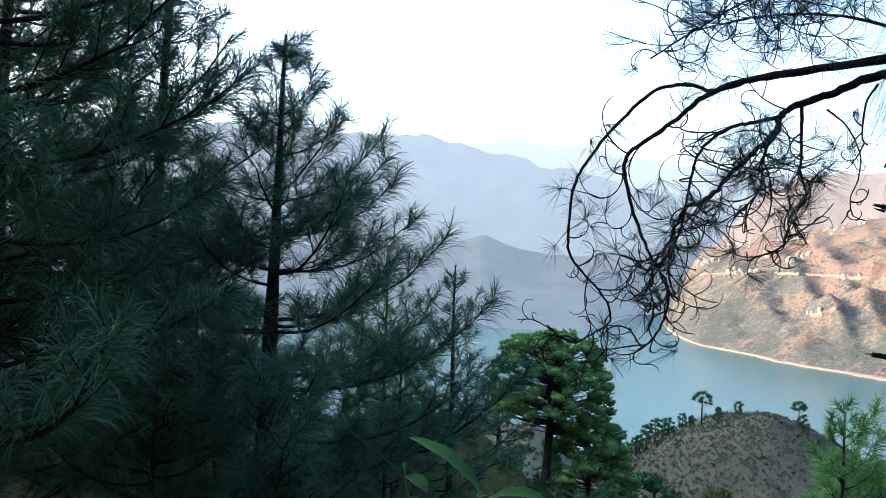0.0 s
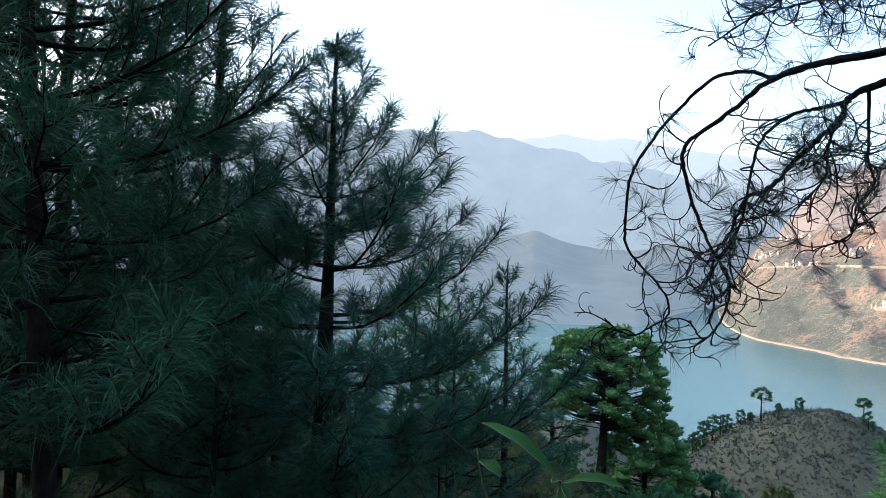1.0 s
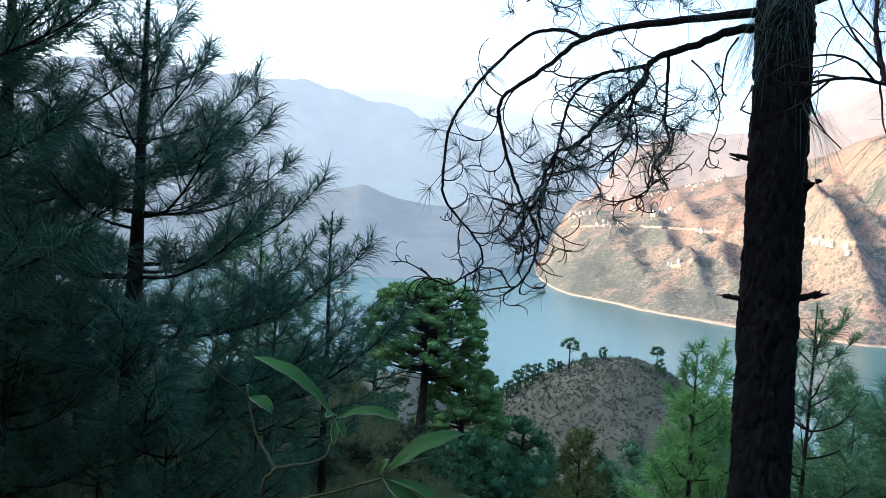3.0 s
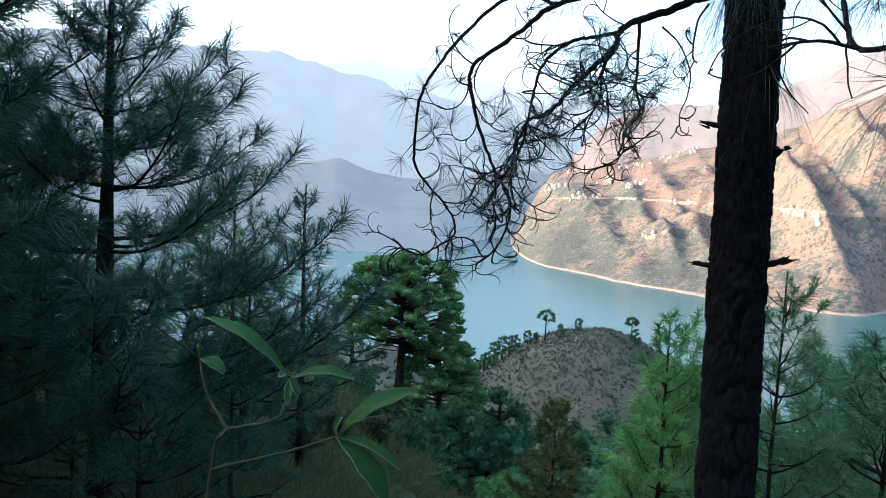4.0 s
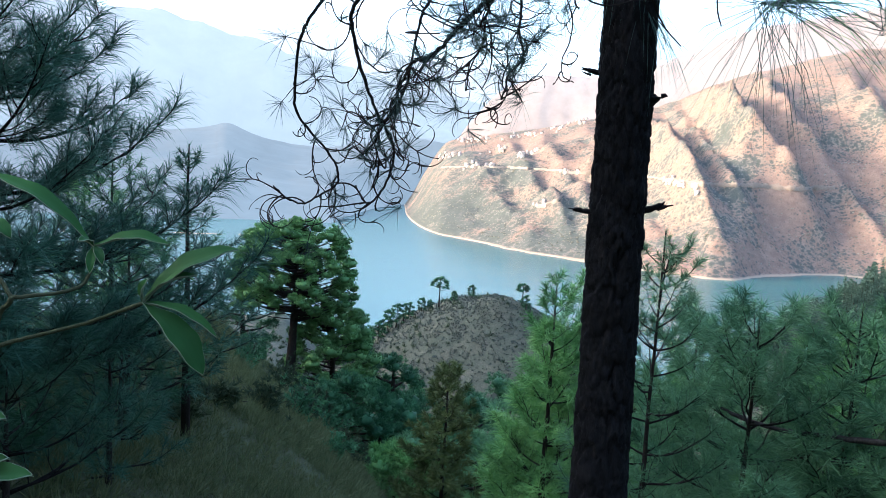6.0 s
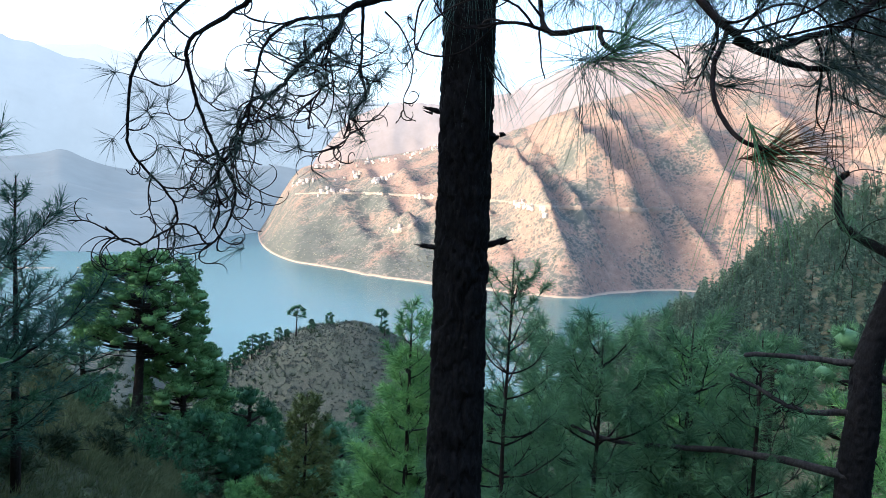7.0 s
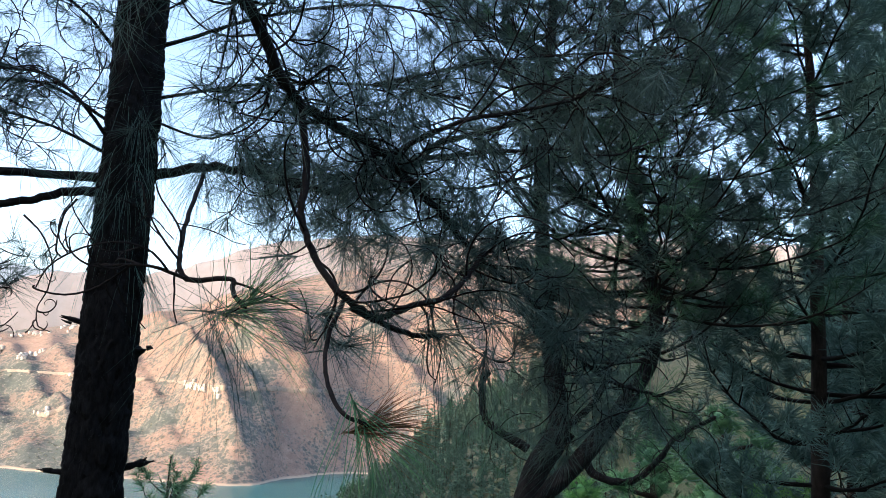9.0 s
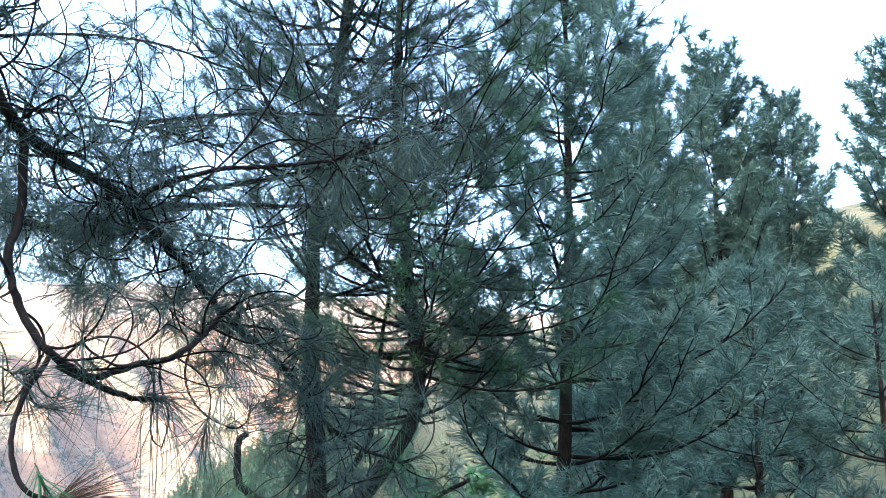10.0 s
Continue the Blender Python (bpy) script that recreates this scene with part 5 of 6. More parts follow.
for root, tip, wide, fold, sd in (
    ((0.060, 0.734, 1.400), (-0.011, 0.750, 1.444), 0.013, 0.3, 1),
    ((0.060, 0.734, 1.400), (0.112, 0.720, 1.401), 0.011, 0.5, 2),
    ((0.060, 0.734, 1.400), (0.051, 0.720, 1.404), 0.007, 0.5, 3),
    ((0.060, 0.734, 1.400), (0.067, 0.720, 1.388), 0.006, 0.5, 4),
    ((0.060, 0.734, 1.400), (0.059, 0.720, 1.382), 0.006, 0.6, 11),
    ((-0.012, 0.744, 1.414), (0.008, 0.730, 1.404), 0.012, 0.45, 5),
    ((-0.012, 0.744, 1.414), (-0.014, 0.740, 1.426), 0.005, 0.5, 6),
    ((0.096, 0.672, 1.371), (0.157, 0.665, 1.406), 0.016, 0.3, 7),
    ((0.096, 0.672, 1.371), (0.133, 0.655, 1.324), 0.019, 0.25, 8),
    ((0.096, 0.672, 1.371), (0.142, 0.655, 1.349), 0.008, 0.6, 9),
    ((0.096, 0.672, 1.371), (0.130, 0.660, 1.390), 0.008, 0.6, 10),
    ((0.096, 0.672, 1.371), (0.100, 0.665, 1.388), 0.006, 0.5, 12),
):
    leaf(shrub, np.array(root) - OFF3, np.array(tip) - OFF3, wide, fold, upv, sd)
# a lower shrub beside it, its leaves crowded in rosettes
OFF4 = np.array([-0.025, 0.620, gz(-0.025, 0.620)])
low_shrub = thing("leafy_shrub", OFF4, "low shrub with crowded pale-rimmed felted leaves", "shrub", "felted shrubs")
for tip in ((-0.004, 0.600, 1.318), (0.008, 0.600, 1.279), (-0.032, 0.600, 1.321)):
    limb(low_shrub, np.array([(OFF4[0], OFF4[1], OFF4[2] - 0.05), (OFF4[0] + 0.02, OFF4[1] + 0.03, 0.8), (OFF4[0], OFF4[1], 1.15), tip]) - OFF4, 0.0024, 0.0012, "stem", STEM_FELT, 6, rs)
for root, tip, wide, fold, sd in (
    ((-0.004, 0.600, 1.318), (0.033, 0.585, 1.322), 0.013, 0.4, 20),
    ((-0.004, 0.600, 1.318), (-0.028, 0.585, 1.329), 0.011, 0.4, 21),
    ((0.008, 0.600, 1.279), (0.035, 0.585, 1.301), 0.013, 0.4, 22),
    ((0.008, 0.600, 1.279), (0.013, 0.585, 1.325), 0.011, 0.4, 23),
    ((0.008, 0.600, 1.279), (0.046, 0.585, 1.290), 0.013, 0.4, 24),
    ((-0.032, 0.600, 1.321), (-0.057, 0.585, 1.350), 0.011, 0.4, 25),
    ((-0.032, 0.600, 1.321), (-0.006, 0.585, 1.314), 0.013, 0.4, 26),
    ((0.008, 0.600, 1.279), (-0.013, 0.585, 1.315), 0.011, 0.4, 27),
    ((0.008, 0.600, 1.279), (-0.001, 0.585, 1.304), 0.013, 0.4, 28),
    ((-0.033, 0.600, 1.281), (-0.055, 0.585, 1.300), 0.011, 0.4, 29),
    ((-0.033, 0.600, 1.281), (-0.014, 0.585, 1.294), 0.013, 0.4, 30),
):
    leaf(low_shrub, np.array(root) - OFF4, np.array(tip) - OFF4, wide, fold, upv, sd)


# ---------------------------------------------------------------- umbrella pines and the wood below the spur
GOLD = (1 + 5 ** 0.5) / 2
ICO = unit(np.array([(-1, GOLD, 0), (1, GOLD, 0), (-1, -GOLD, 0), (1, -GOLD, 0), (0, -1, GOLD), (0, 1, GOLD), (0, -1, -GOLD), (0, 1, -GOLD), (GOLD, 0, -1), (GOLD, 0, 1), (-GOLD, 0, -1), (-GOLD, 0, 1)]))
ICO_TRI = np.array([(0, 11, 5), (0, 5, 1), (0, 1, 7), (0, 7, 10), (0, 10, 11), (1, 5, 9), (5, 11, 4), (11, 10, 2), (10, 7, 6), (7, 1, 8), (3, 9, 4), (3, 4, 2), (3, 2, 6), (3, 6, 8), (3, 8, 9), (4, 9, 5), (2, 4, 11), (6, 2, 10), (8, 6, 7), (9, 8, 1)])


def clump_pine(x, y, top, base, wide, needle, seed, crown=0.6, clumps=26, label="tall pine with a rounded clumpy crown", bare=0.35, lean=0.0, n_tuft=42, width=0.02, nl=0.34, flat=0.6, pad=(0.11, 0.19), lift=0.45, share=15, spread=(10, 80), core=0.0):
    """A grown pine: a bare stem, spreading limbs and pads of needles."""
    rng = np.random.default_rng(seed)
    H = top - base
    tree = thing("pine_tree", (x, y, base), label, "tree", "pines of the valley")
    acc = Acc()
    k = 10
    u = np.linspace(0, 1, k)
    axis = np.stack([lean * u ** 2 + 0.08 * np.sin(u * 5 + seed), 0.06 * np.cos(u * 4 + seed), -0.4 + u * (H * 0.93 + 0.4)], -1)
    tube(acc, axis, 0.030 * H * (1 - 0.8 * u) + 0.02, 8, 0.15, rng)
    part("trunk", acc, BARK, tree)
    for c in range(clumps):
        f = (c + 0.5) / clumps
        zc_ = H * (bare + (1 - bare) * (0.12 + 0.80 * f))
        rel = (zc_ / H - bare) / (1 - bare)
        rad = wide * 0.5 * math.sqrt(max(0.05, 1 - (max(0, rel - 0.3) / 0.72) ** 2)) * (0.8 + 0.2 * min(1, rel / 0.3))
        a = c * 2.4 + rng.normal(0, 0.3)
        rr = rad * (rng.uniform(0.4, 0.92) if c % 2 else rng.uniform(0.75, 0.98)) if f < 0.93 else rad * 0.25 * (c % 3)
        cen = np.array([math.cos(a) * rr + lean * (zc_ / H) ** 2, math.sin(a) * rr, zc_])
        j = np.interp(max(zc_ - rr * 0.3, H * bare * 0.85), axis[:, 2], np.arange(k))
        p0 = axis[int(j)] + (axis[min(int(j) + 1, k - 1)] - axis[int(j)]) * (j % 1)
        wood, green = Acc(), Acc()
        path = spline([p0, p0 * 0.45 + cen * 0.55 + np.array([0, 0, -0.06 * rr]), cen], 4)
        tube(wood, path, np.linspace(0.010 * H if clumps < 60 or c % 5 == 0 else 0.0025 * H, 0.015, len(path)), 5)
        lim = part("limb", wood, BARK, tree)
        size = wide * rng.uniform(*pad)
        d = unit(rng.normal(size=(n_tuft, 3)) + np.array([0, 0, lift]))
        P = cen + d * np.array([size, size, size * flat]) * rng.uniform(0.55, 1.0, (n_tuft, 1))
        needles(green, P, d + np.array([0, 0, 0.6]), nl * rng.uniform(0.8, 1.1, n_tuft), share, rng, spread, 0.05, width, 0.3)
        # hidden solid blob, added so the pad blocks light and its underside darkens
        if core:
            green.add(cen + ICO * np.array([size, size, size * flat]) * core * rng.uniform(0.8, 1.15, (12, 1)), tris=ICO_TRI)
        part("needles", green, needle, lim)
    return tree


def polar(az, d):
    return d * math.sin(radians(az)), d * math.cos(radians(az))


def clump_at(az, d, el_top, wide, needle, seed, el_base=None, **kw):
    x, y = polar(az, d)
    base = gz(x, y) - 0.2 if el_base is None else 1.6 + d * math.tan(radians(el_base))
    return clump_pine(x, y, 1.6 + d * math.tan(radians(el_top)), min(base, gz(x, y) - 0.1), wide, needle, seed, **kw)


UMBRELLA = foliage_mat("bright pine pads", (0.080, 0.195, 0.066), (0.23, 0.41, 0.145))
clump_at(8.1, 40, -4.2, 6.7, UMBRELLA, 61, clumps=220, bare=0.50, n_tuft=30, width=0.028, flat=0.6, nl=0.16, pad=(0.042, 0.078), lift=0.75, share=16, spread=(5, 75), core=0.74, label="grown pine with a broad rounded bright green crown")
clump_at(11.0, 41, -10.0, 4.8, UMBRELLA, 62, clumps=110, bare=0.34, n_tuft=36, width=0.03, flat=0.62, nl=0.17, pad=(0.075, 0.13), lift=0.75, share=16, spread=(5, 75), core=0.74)
clump_at(4.6, 43, -8.0, 3.6, NEEDLE, 63, clumps=20, bare=0.35, n_tuft=44)
for k, (az, d, el, w) in enumerate([(13.4, 46, -12.4, 4.4), (15.6, 44, -13.3, 4.6), (17.4, 50, -14.6, 4.4), (12.4, 36, -15.5, 3.8), (14.8, 37, -16.5, 4.2), (17.8, 40, -17.2, 4.0), (21.6, 38, -15.6, 4.4), (23.6, 44, -13.8, 4.4), (19.0, 34, -19.2, 4.0), (16.3, 30, -20.2, 3.4), (22.2, 29, -18.6, 3.4), (25.5, 34, -14.6, 4.0), (27.5, 40, -13.0, 4.4), (30.5, 36, -12.5, 4.0), (33, 30, -13, 3.6), (36, 34, -11.5, 4.0), (39.5, 36, -10.9, 4.2), (43.5, 40, -9.6, 4.4), (47.5, 34, -8.4, 4.2), (52, 38, -6.4, 4.6), (57, 30, -5.6, 4.0), (62, 26, -3.5, 3.8), (66.5, 30, -1.0, 4.2), (71, 26, 1.5, 4.0)]):
    clump_at(az, d, el, w, NEEDLE if k < 7 else NEEDLE_VALLEY if k % 3 else NEEDLE_BRIGHT, 70 + k, clumps=26, bare=0.12, n_tuft=34, flat=0.75, width=0.04, spread=(6, 60), core=0.65, label="mid-green pine crowded among others in the ravine")

# slim bare stem on the near slope
rng = np.random.default_rng(90)
tx, ty = -8.4, 20.4
pole = thing("bare_stem", (tx, ty, gz(tx, ty)), "slim pale dead pine stem on the grassy slope", "tree")
acc = Acc()
tube(acc, spline([(0.1, 0, -0.2), (0.0, 0, 1.2), (-0.15, 0, 2.6), (-0.3, 0.05, 3.6)], 5), np.linspace(0.17, 0.09, 16), 8, 0.2, rng)
part("trunk", acc, BARK_GREY, pole)


# ---------------------------------------------------------------- uncountable growth
def blob_field(name, label, pts, sizes, mat, seed, squash=0.75, category="scrub", coarse=True):
    """Many small rounded bushes in one mesh."""
    rng = np.random.default_rng(seed)
    if coarse:
        ico = np.array([(1, 0, 0), (0, 1, 0), (-1, 0, 0), (0, -1, 0), (0, 0, 1.0), (0, 0, -1)])
        tri = np.array([(0, 1, 4), (1, 2, 4), (2, 3, 4), (3, 0, 4), (1, 0, 5), (2, 1, 5), (3, 2, 5), (0, 3, 5)])
        turn = rng.uniform(0, 1.57, len(pts))
        ico = np.stack([ico[None, :, 0] * np.cos(turn)[:, None] - ico[None, :, 1] * np.sin(turn)[:, None], ico[None, :, 0] * np.sin(turn)[:, None] + ico[None, :, 1] * np.cos(turn)[:, None], np.tile(ico[:, 2], (len(pts), 1))], -1)
        m = 6
    else:
        ico, tri, m = ICO[None], ICO_TRI, 12
    n = len(pts)
    s = np.asarray(sizes)[:, None, None] * rng.uniform(0.65, 1.35, (n, m, 1))
    v = np.asarray(pts)[:, None] + ico * s * np.array([1, 1, squash])
    acc = Acc()
    acc.add(v.reshape(-1, 3), tris=(np.arange(n)[:, None, None] * m + tri[None]).reshape(-1, 3))
    return tagged(part(name, acc, mat, smooth=not coarse), label, category, kind="stuff")


def tuft_field(name, label, pts, sizes, mat, seed, blades=12, category="scrub"):
    """Many small leafy bushes in one mesh, each a spray of blades."""
    rng = np.random.default_rng(seed)
    acc = Acc()
    needles(acc, pts, np.tile([0, 0, 1.0], (len(pts), 1)), np.asarray(sizes) * 1.3, blades, rng, (5, 88), 0.1, 0.42 * float(np.mean(sizes)), 0.0)
    return tagged(part(name, acc, mat, smooth=False), label, category, kind="stuff")


rng = np.random.default_rng(500)
# scrub on the sunny far slope, thicker in the hollows
n = 60000
az_ = rng.uniform(16.2, 66, n)
d_ = 1010 + 1900 * rng.random(n) ** 1.35
x_, y_ = d_ * np.sin(np.radians(az_)), d_ * np.cos(np.radians(az_))
z_ = ground(x_, y_)
keep = (z_ > WATER_Z + 7) & (fbm(x_, y_, 260, 601, 3) + 0.5 * fbm(x_, y_, 60, 611, 2) > rng.uniform(-0.55, 0.45, n))
pts = np.stack([x_, y_, z_ + 0.8], -1)[keep][:10500]
blob_field("hillside_scrub", "scattered green scrub on the dry far slope", pts, rng.uniform(0.8, 2.0, len(pts)), SCRUB, 1, squash=0.5)
# scrub on the knoll
n = 12000
x_, y_ = 114 + rng.normal(0, 34, n), 262 + rng.normal(0, 44, n)
z_ = ground(x_, y_)
keep = (np.hypot(x_ - 114, (y_ - 272) * 0.62) < 78) & (z_ > -112)
pts = np.stack([x_, y_, z_ + 0.2], -1)[keep][:5600]
tuft_field("knoll_scrub", "grey-green scrub covering the knoll", pts, rng.uniform(0.3, 1.0, len(pts)), KNOLL_SCRUB, 2)
# bushes over the near slopes
n = 16000
az_, d_ = rng.uniform(-30, 95, n), 44 + 300 * rng.random(n) ** 1.2
x_, y_ = d_ * np.sin(np.radians(az_)), d_ * np.cos(np.radians(az_))
z_ = ground(x_, y_)
pts = np.stack([x_, y_, z_ + 0.2], -1)[(z_ > -118) & (fbm(x_, y_, 50, 640, 3) > rng.uniform(-0.5, 0.5, n))][:6000]
tuft_field("slope_scrub", "low bushes on the shaded brown slopes", pts, rng.uniform(0.3, 1.0, len(pts)) * (0.6 + np.hypot(pts[:, 0], pts[:, 1]) / 180), SCRUB_SHADED, 3)


def wood_field(name, label, pts, heights, mat, seed):
    """A far pine wood: stems with ragged, starry tiers of boughs."""
    rng = np.random.default_rng(seed)
    green, stems = Acc(), Acc()
    P, L = [], []
    for p, h in zip(pts, heights):
        tube(stems, [p + np.array([0, 0, -0.5]), p + np.array([0, 0, h * 0.85])], [0.014 * h, 0.006 * h], 4)
        f = np.linspace(0.12, 0.95, 9) + rng.uniform(-0.04, 0.04, 9)
        a = rng.uniform(0, 6.28, 9)
        wide = h * rng.uniform(0.05, 0.13) * (1.05 - f) ** rng.uniform(0.3, 0.9)
        P.append(p + np.stack([wide * np.cos(a), wide * np.sin(a), h * f], -1))
        L.append(h * 0.23 * (1.25 - 0.8 * f))
    P = np.vstack(P)
    needles(green, P, np.tile([0, 0, 1.0], (len(P), 1)), np.concatenate(L), 20, rng, (15, 105), 0.15, 0.36, 0.2)
    tagged(part(name, green, mat, smooth=False), label, "wood", kind="stuff")
    tagged(part(name + "_stems", stems, BARK), "stems of the far pine wood", "wood", kind="stuff")


n = 8000
az_ = rng.uniform(38, 66, n)
d_ = rng.uniform(150, 350, n)
x_, y_ = d_ * np.sin(np.radians(az_)), d_ * np.cos(np.radians(az_))
z_ = ground(x_, y_)
keep = (fbm(x_, y_, 80, 660, 2) > rng.uniform(-0.7, 0.3, n)) & (d_ > 350 - 200 * np.clip((az_ - 38) / 10, 0.25, 1)) & (z_ > -110)
pts = np.stack([x_, y_, z_], -1)[keep][:1500]
FOREST = foliage_mat("far pine wood", (0.036, 0.075, 0.062), (0.10, 0.165, 0.125), 0.9)
wood_field("pine_wood", "shaded pine wood along the valley ridge", pts, rng.uniform(4, 10, len(pts)), FOREST, 4)
# pines along the knoll's skyline
for k, (az, el, h) in enumerate([(18.55, -10.3, 9.5), (14.9, -12.2, 7.0), (15.5, -11.9, 7.5), (16.0, -11.5, 6.0), (14.2, -12.9, 6.0), (17.3, -10.7, 4.5), (19.6, -9.9, 3.5), (20.9, -9.5, 4.2), (24.6, -9.7, 6.0), (24.9, -10.2, 4.5), (17.9, -10.5, 3.0), (13.6, -13.4, 5.0), (13.0, -14.0, 5.5), (14.5, -12.6, 5.5), (16.4, -11.2, 5.0), (12.5, -14.6, 5.0)]):
    x, y, z = by_angles(az, el, 230, 330, 1.0)
    h *= 1.3
    clump_pine(x, y, z + h, z - 0.3, h * (0.6 if k in (0, 8) else 0.62), NEEDLE, 110 + k, clumps=14, bare=0.55 if k in (0, 8) else 0.05, n_tuft=22, width=0.10, nl=0.6, core=0.75, spread=(5, 70), label="small dark pine on the knoll's skyline")

# dry grass and tussocks on the near slope
n = 12000
az_, d_ = rng.uniform(-32, 24, n), 5 + 32 * rng.random(n) ** 0.75
x_, y_ = d_ * np.sin(np.radians(az_)), d_ * np.cos(np.radians(az_))
keep = fbm(x_, y_, 3.0, 680, 2) > rng.uniform(-0.7, 0.25, n)
P = np.stack([x_, y_, ground(x_, y_) - 0.02], -1)[keep]
acc = Acc()
needles(acc, P, np.tile([0.1, 0, 1.0], (len(P), 1)), 0.20 + 0.24 * rng.random(len(P)), 9, rng, (5, 60), 0.25, 0.012, 0.0)
n = 15000
az_, d_ = rng.uniform(0, 19, n), 15 + 27 * rng.random(n) ** 0.9
x_, y_ = d_ * np.sin(np.radians(az_)), d_ * np.cos(np.radians(az_))
keep = fbm(x_, y_, 2.2, 690, 2) > rng.uniform(-0.6, 0.3, n)
P = np.stack([x_, y_, ground(x_, y_) - 0.02], -1)[keep]
needles(acc, P, np.tile([0.15, 0, 1.0], (len(P), 1)), 0.18 + 0.34 * rng.random(len(P)) ** 2, 8, rng, (5, 65), 0.25, 0.024, 0.0)
n = 12000
az_, d_ = rng.uniform(-8, 16, n), 6 + 13 * rng.random(n) ** 0.8
x_, y_ = d_ * np.sin(np.radians(az_)), d_ * np.cos(np.radians(az_))
keep = fbm(x_, y_, 1.6, 695, 2) > rng.uniform(-0.6, 0.4, n)
P = np.stack([x_, y_, ground(x_, y_) - 0.02], -1)[keep]
needles(acc, P, np.tile([0.15, 0, 1.0], (len(P), 1)), 0.12 + 0.3 * rng.random(len(P)) ** 2, 7, rng, (5, 65), 0.25, 0.014, 0.0)
tagged(part("grass", acc, GRASS, smooth=False), "dry grass and herbs on the near slope", "grass", kind="stuff")
# leafy bushes on the near slope
for k, (az, d, r) in enumerate([(9.5, 24, 1.1), (5.5, 33, 0.9), (7.6, 35, 1.0), (-12, 13, 0.7), (-18, 16, 0.9), (-6, 15, 0.8), (-22, 12, 0.6), (-15, 20, 0.9), (2, 22, 0.8), (-24, 19, 1.0), (12, 32, 0.9), (-9, 9, 0.5), (-3, 18, 0.7), (-27, 14, 0.7), (4.5, 27, 0.8), (-19, 9.5, 0.5), (6.5, 17, 0.7), (8.5, 20, 0.8), (3.2, 15, 0.6), (10.8, 27, 1.0), (12.6, 24, 0.8), (5.0, 22, 0.9), (7.4, 28, 1.0), (9.0, 31, 1.1), (1.0, 13, 0.6), (11.5, 19, 0.6)]):
    x, y = polar(az, d)
    r2 = np.random.default_rng(700 + k)
    bush = thing("bush", (x, y, gz(x, y)), "dark leafy bush on the dry grass slope", "shrub", "bushes on the slope")
    wood, green = Acc(), Acc()
    P, A = [], []
    for s in range(16):
        w = unit(np.array([r2.normal(0, 0.6), r2.normal(0, 0.6), 1.0]))
        c = curly((0, 0, -0.05), w, r * r2.uniform(0.7, 1.1), r2, 6, 0.6, (0, 0, 0.0))
        tube(wood, c, np.linspace(0.014, 0.004, 6), 3)
        for _ in range(5):
            P.append(c[r2.integers(2, 6)] + r2.normal(0, 0.16 * r, 3))
            A.append(w + r2.normal(0, 0.5, 3))
    part("branch", wood, TWIG, bush)
    needles(green, P, A, 0.17, 20, r2, (10, 85), 0.05, 0.03, 0.6)
    part("leaves", green, NEEDLE if k % 2 else SCRUB_SHADED, bush)


# ---------------------------------------------------------------- houses and tracks over the water
def house(x, y, z, w, dpt, h, turn, flat, seed):
    rng = np.random.default_rng(seed)
    h_ob = thing("house", (x, y, z), "small pale plastered village house on the hillside", "house", "village houses")
    h_ob.rotation_euler[2] = turn
    acc = Acc()

    def box(a, cx, cy, z0, sx, sy, sz):
        v = [(cx + i * sx / 2, cy + j * sy / 2, z0 + k * sz) for k in (0, 1) for j in (-1, 1) for i in (-1, 1)]
        a.add(v, [(0, 2, 3, 1), (4, 5, 7, 6), (0, 1, 5, 4), (2, 6, 7, 3), (0, 4, 6, 2), (1, 3, 7, 5)])

    box(acc, 0, 0, -3, w, dpt, h + 3)
    part("wall", acc, PLASTER, h_ob, smooth=False)
    roof = Acc()
    if flat:
        box(roof, 0, 0, h + 0.01, w + 0.8, dpt + 0.8, 0.35)
    else:
        a, b = w / 2 + 0.6, dpt / 2 + 0.6
        roof.add([(-a, -b, h), (a, -b, h), (a, b, h), (-a, b, h), (-a, 0, h + 2.2), (a, 0, h + 2.2)], [(0, 1, 5, 4), (3, 4, 5, 2), (0, 3, 2, 1)], [(0, 4, 3), (1, 2, 5)])
    part("roof", roof, ROOFING, h_ob, smooth=False)
    for i in range(2):
        win = Acc()
        box(win, (i - 0.5) * w * 0.5, -dpt / 2 - 0.02, h * 0.45, w * 0.16, 0.08, h * 0.3)
        part("window", win, DARK_OPENING, h_ob, smooth=False)


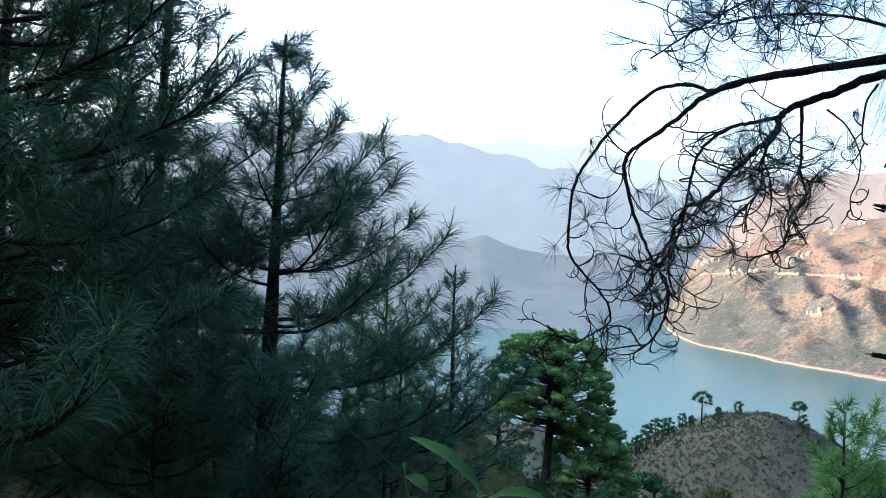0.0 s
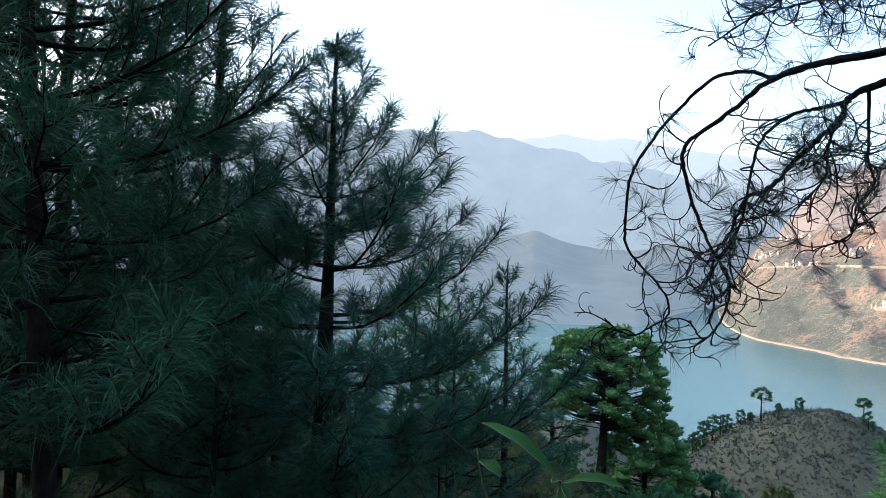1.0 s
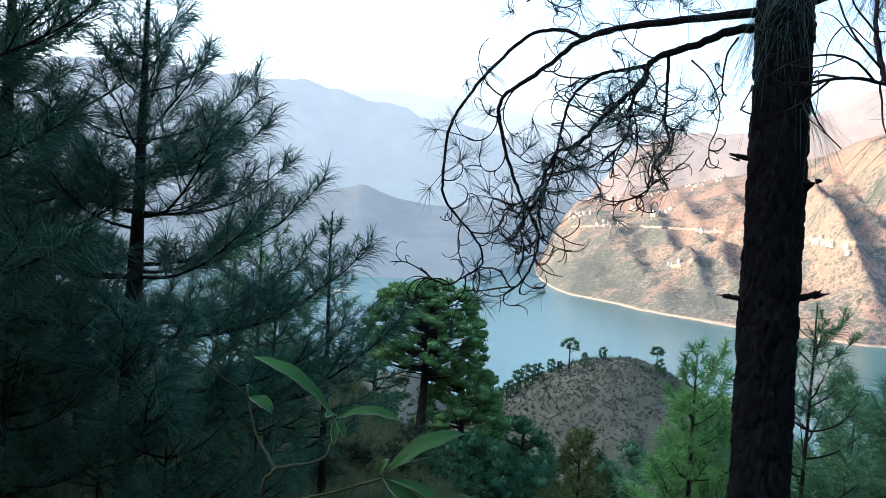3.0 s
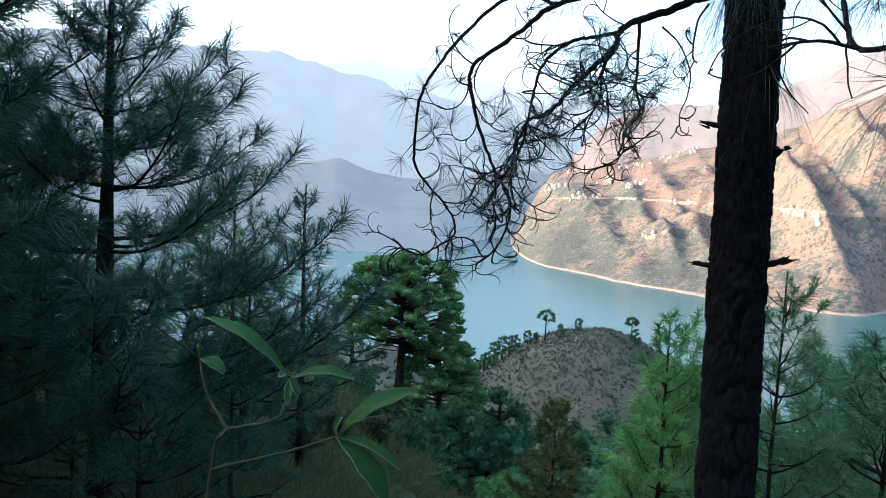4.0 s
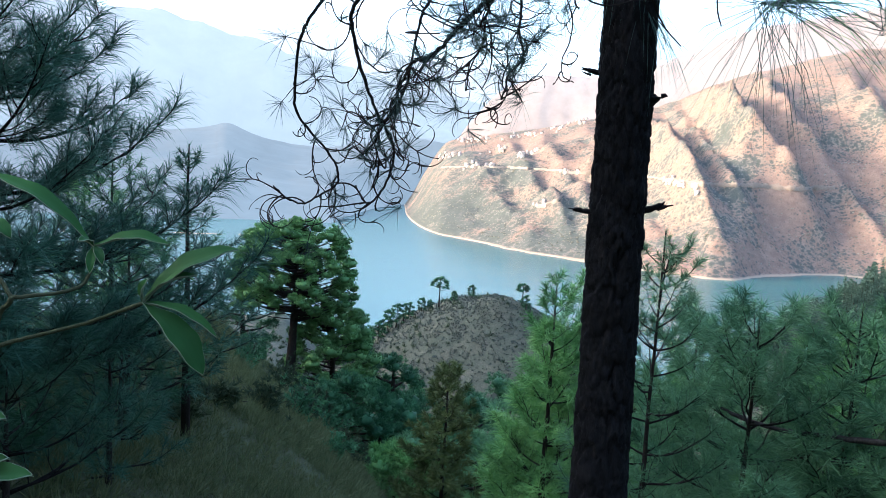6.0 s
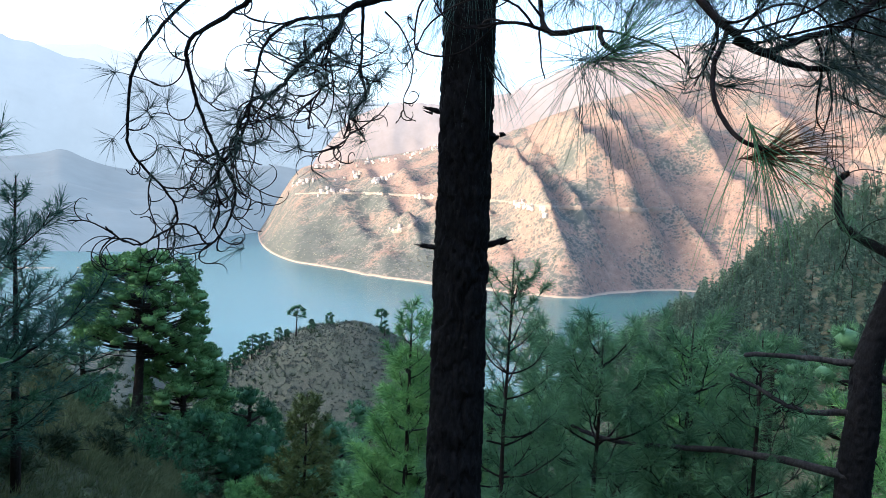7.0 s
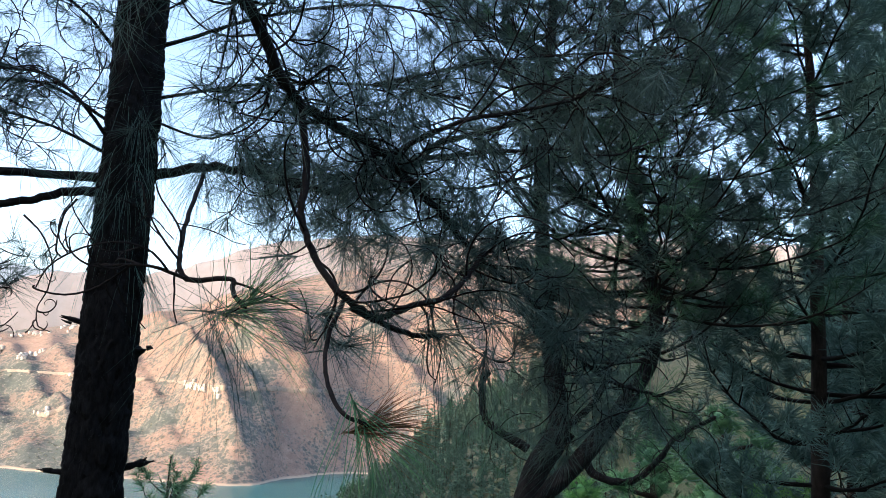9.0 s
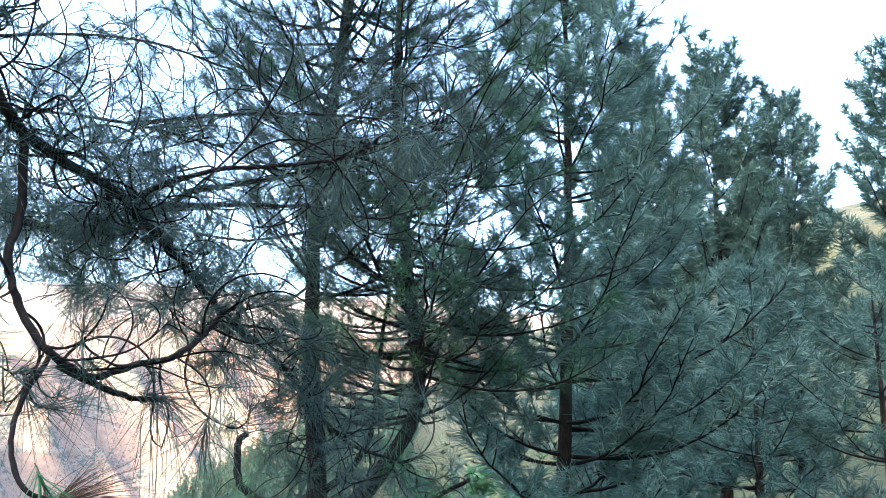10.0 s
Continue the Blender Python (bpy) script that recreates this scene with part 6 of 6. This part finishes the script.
rng = np.random.default_rng(800)
clusters = [((19.2, 1.75), (21.3, 2.0), 16), ((17.9, 0.55), (19.6, 0.85), 11), ((19.8, -0.05), (21.8, 0.15), 13), ((23.6, 1.0), (25.0, 1.35), 9), ((25.6, 2.9), (28.2, 3.65), 11), ((16.3, -0.3), (17.2, 0.1), 5), ((25.0, -2.4), (25.9, -2.5), 4), ((33.6, -0.2), (36.2, -0.6), 10), ((22.0, 2.1), (25.2, 2.7), 9), ((26.6, 0.0), (28.0, 0.1), 4), ((20.6, 0.9), (22.6, 1.3), 6)]
for c, ((a0, e0), (a1, e1), m) in enumerate(clusters):
    for k in range(int(m * 1.7)):
        f = rng.random()
        az, el = a0 + (a1 - a0) * f + rng.normal(0, 0.08), e0 + (e1 - e0) * f + rng.normal(0, 0.12)
        x, y, z = by_angles(az, el, 1150, 3300, 4.0)
        w = rng.uniform(3.6, 7.0)
        house(x, y, z + 0.4, w, rng.uniform(4, 6.5), rng.uniform(2.3, 3.6), -radians(az) + rng.normal(0, 0.4), rng.random() < 0.5, 900 + c * 60 + k)


def track(name, label, line, tall, mat, fray=0.0):
    """A cut track or bare terrace following the slope, broken where a gully swallows it."""
    line = np.array(line, float)
    n = max(4, int((line[-1, 0] - line[0, 0]) / 0.12))
    az = np.linspace(line[0, 0], line[-1, 0], n)
    el = np.interp(az, line[:, 0], line[:, 1])
    rng = np.random.default_rng(int(line[0, 0] * 100))
    h = tall * (1 + fray * (rng.random((2, n)) - 0.5)) * (np.sin(np.linspace(0.15, math.pi - 0.15, n)) if fray else 1)
    upper = np.array([by_angles(a, e, 1000, 3300, 2.0) for a, e in zip(az, el + h[0])])
    lower = np.array([by_angles(a, e, 1000, 3300, 2.0) for a, e in zip(az, el - h[1])])
    toward = unit(-upper) * 5.0
    upper, lower = upper + toward, lower + toward
    d = np.hypot(upper[:, 0], upper[:, 1])
    ok = [k for k in range(n - 1) if abs(d[k + 1] - d[k]) < 45 and np.linalg.norm(upper[k] - lower[k]) < 60]
    acc = Acc()
    acc.add(np.vstack([upper, lower, lower + np.array([0, 0, -6.0])]), [q for k in ok for q in ((k, k + n, k + n + 1, k + 1), (k + n, k + 2 * n, k + 2 * n + 1, k + n + 1))])
    tagged(part(name, acc, mat), label, "road", kind="structure")


track("road", "pale dirt road cut across the far slope", [(26.8, 0.1), (32.3, 0.05), (36.4, -0.21), (39.8, -0.05), (42, -0.14), (44.6, 0.1)], 0.026, TRACK)
track("road_upper", "dirt road through the far village", [(16.6, -0.3), (20, 0.0), (24, 0.15), (28, 0.1)], 0.02, TRACK)
track("road_lower", "short dirt track above the far shore", [(25.0, -2.5), (25.6, -2.45), (26.2, -2.2), (27.0, -1.6)], 0.06, TRACK)
track("bare_cut", "bare pale earth cutting on the far slope", [(26.8, 0.08), (27.3, 0.05), (27.9, 0.0)], 0.08, EARTH_CUT, 0.9)
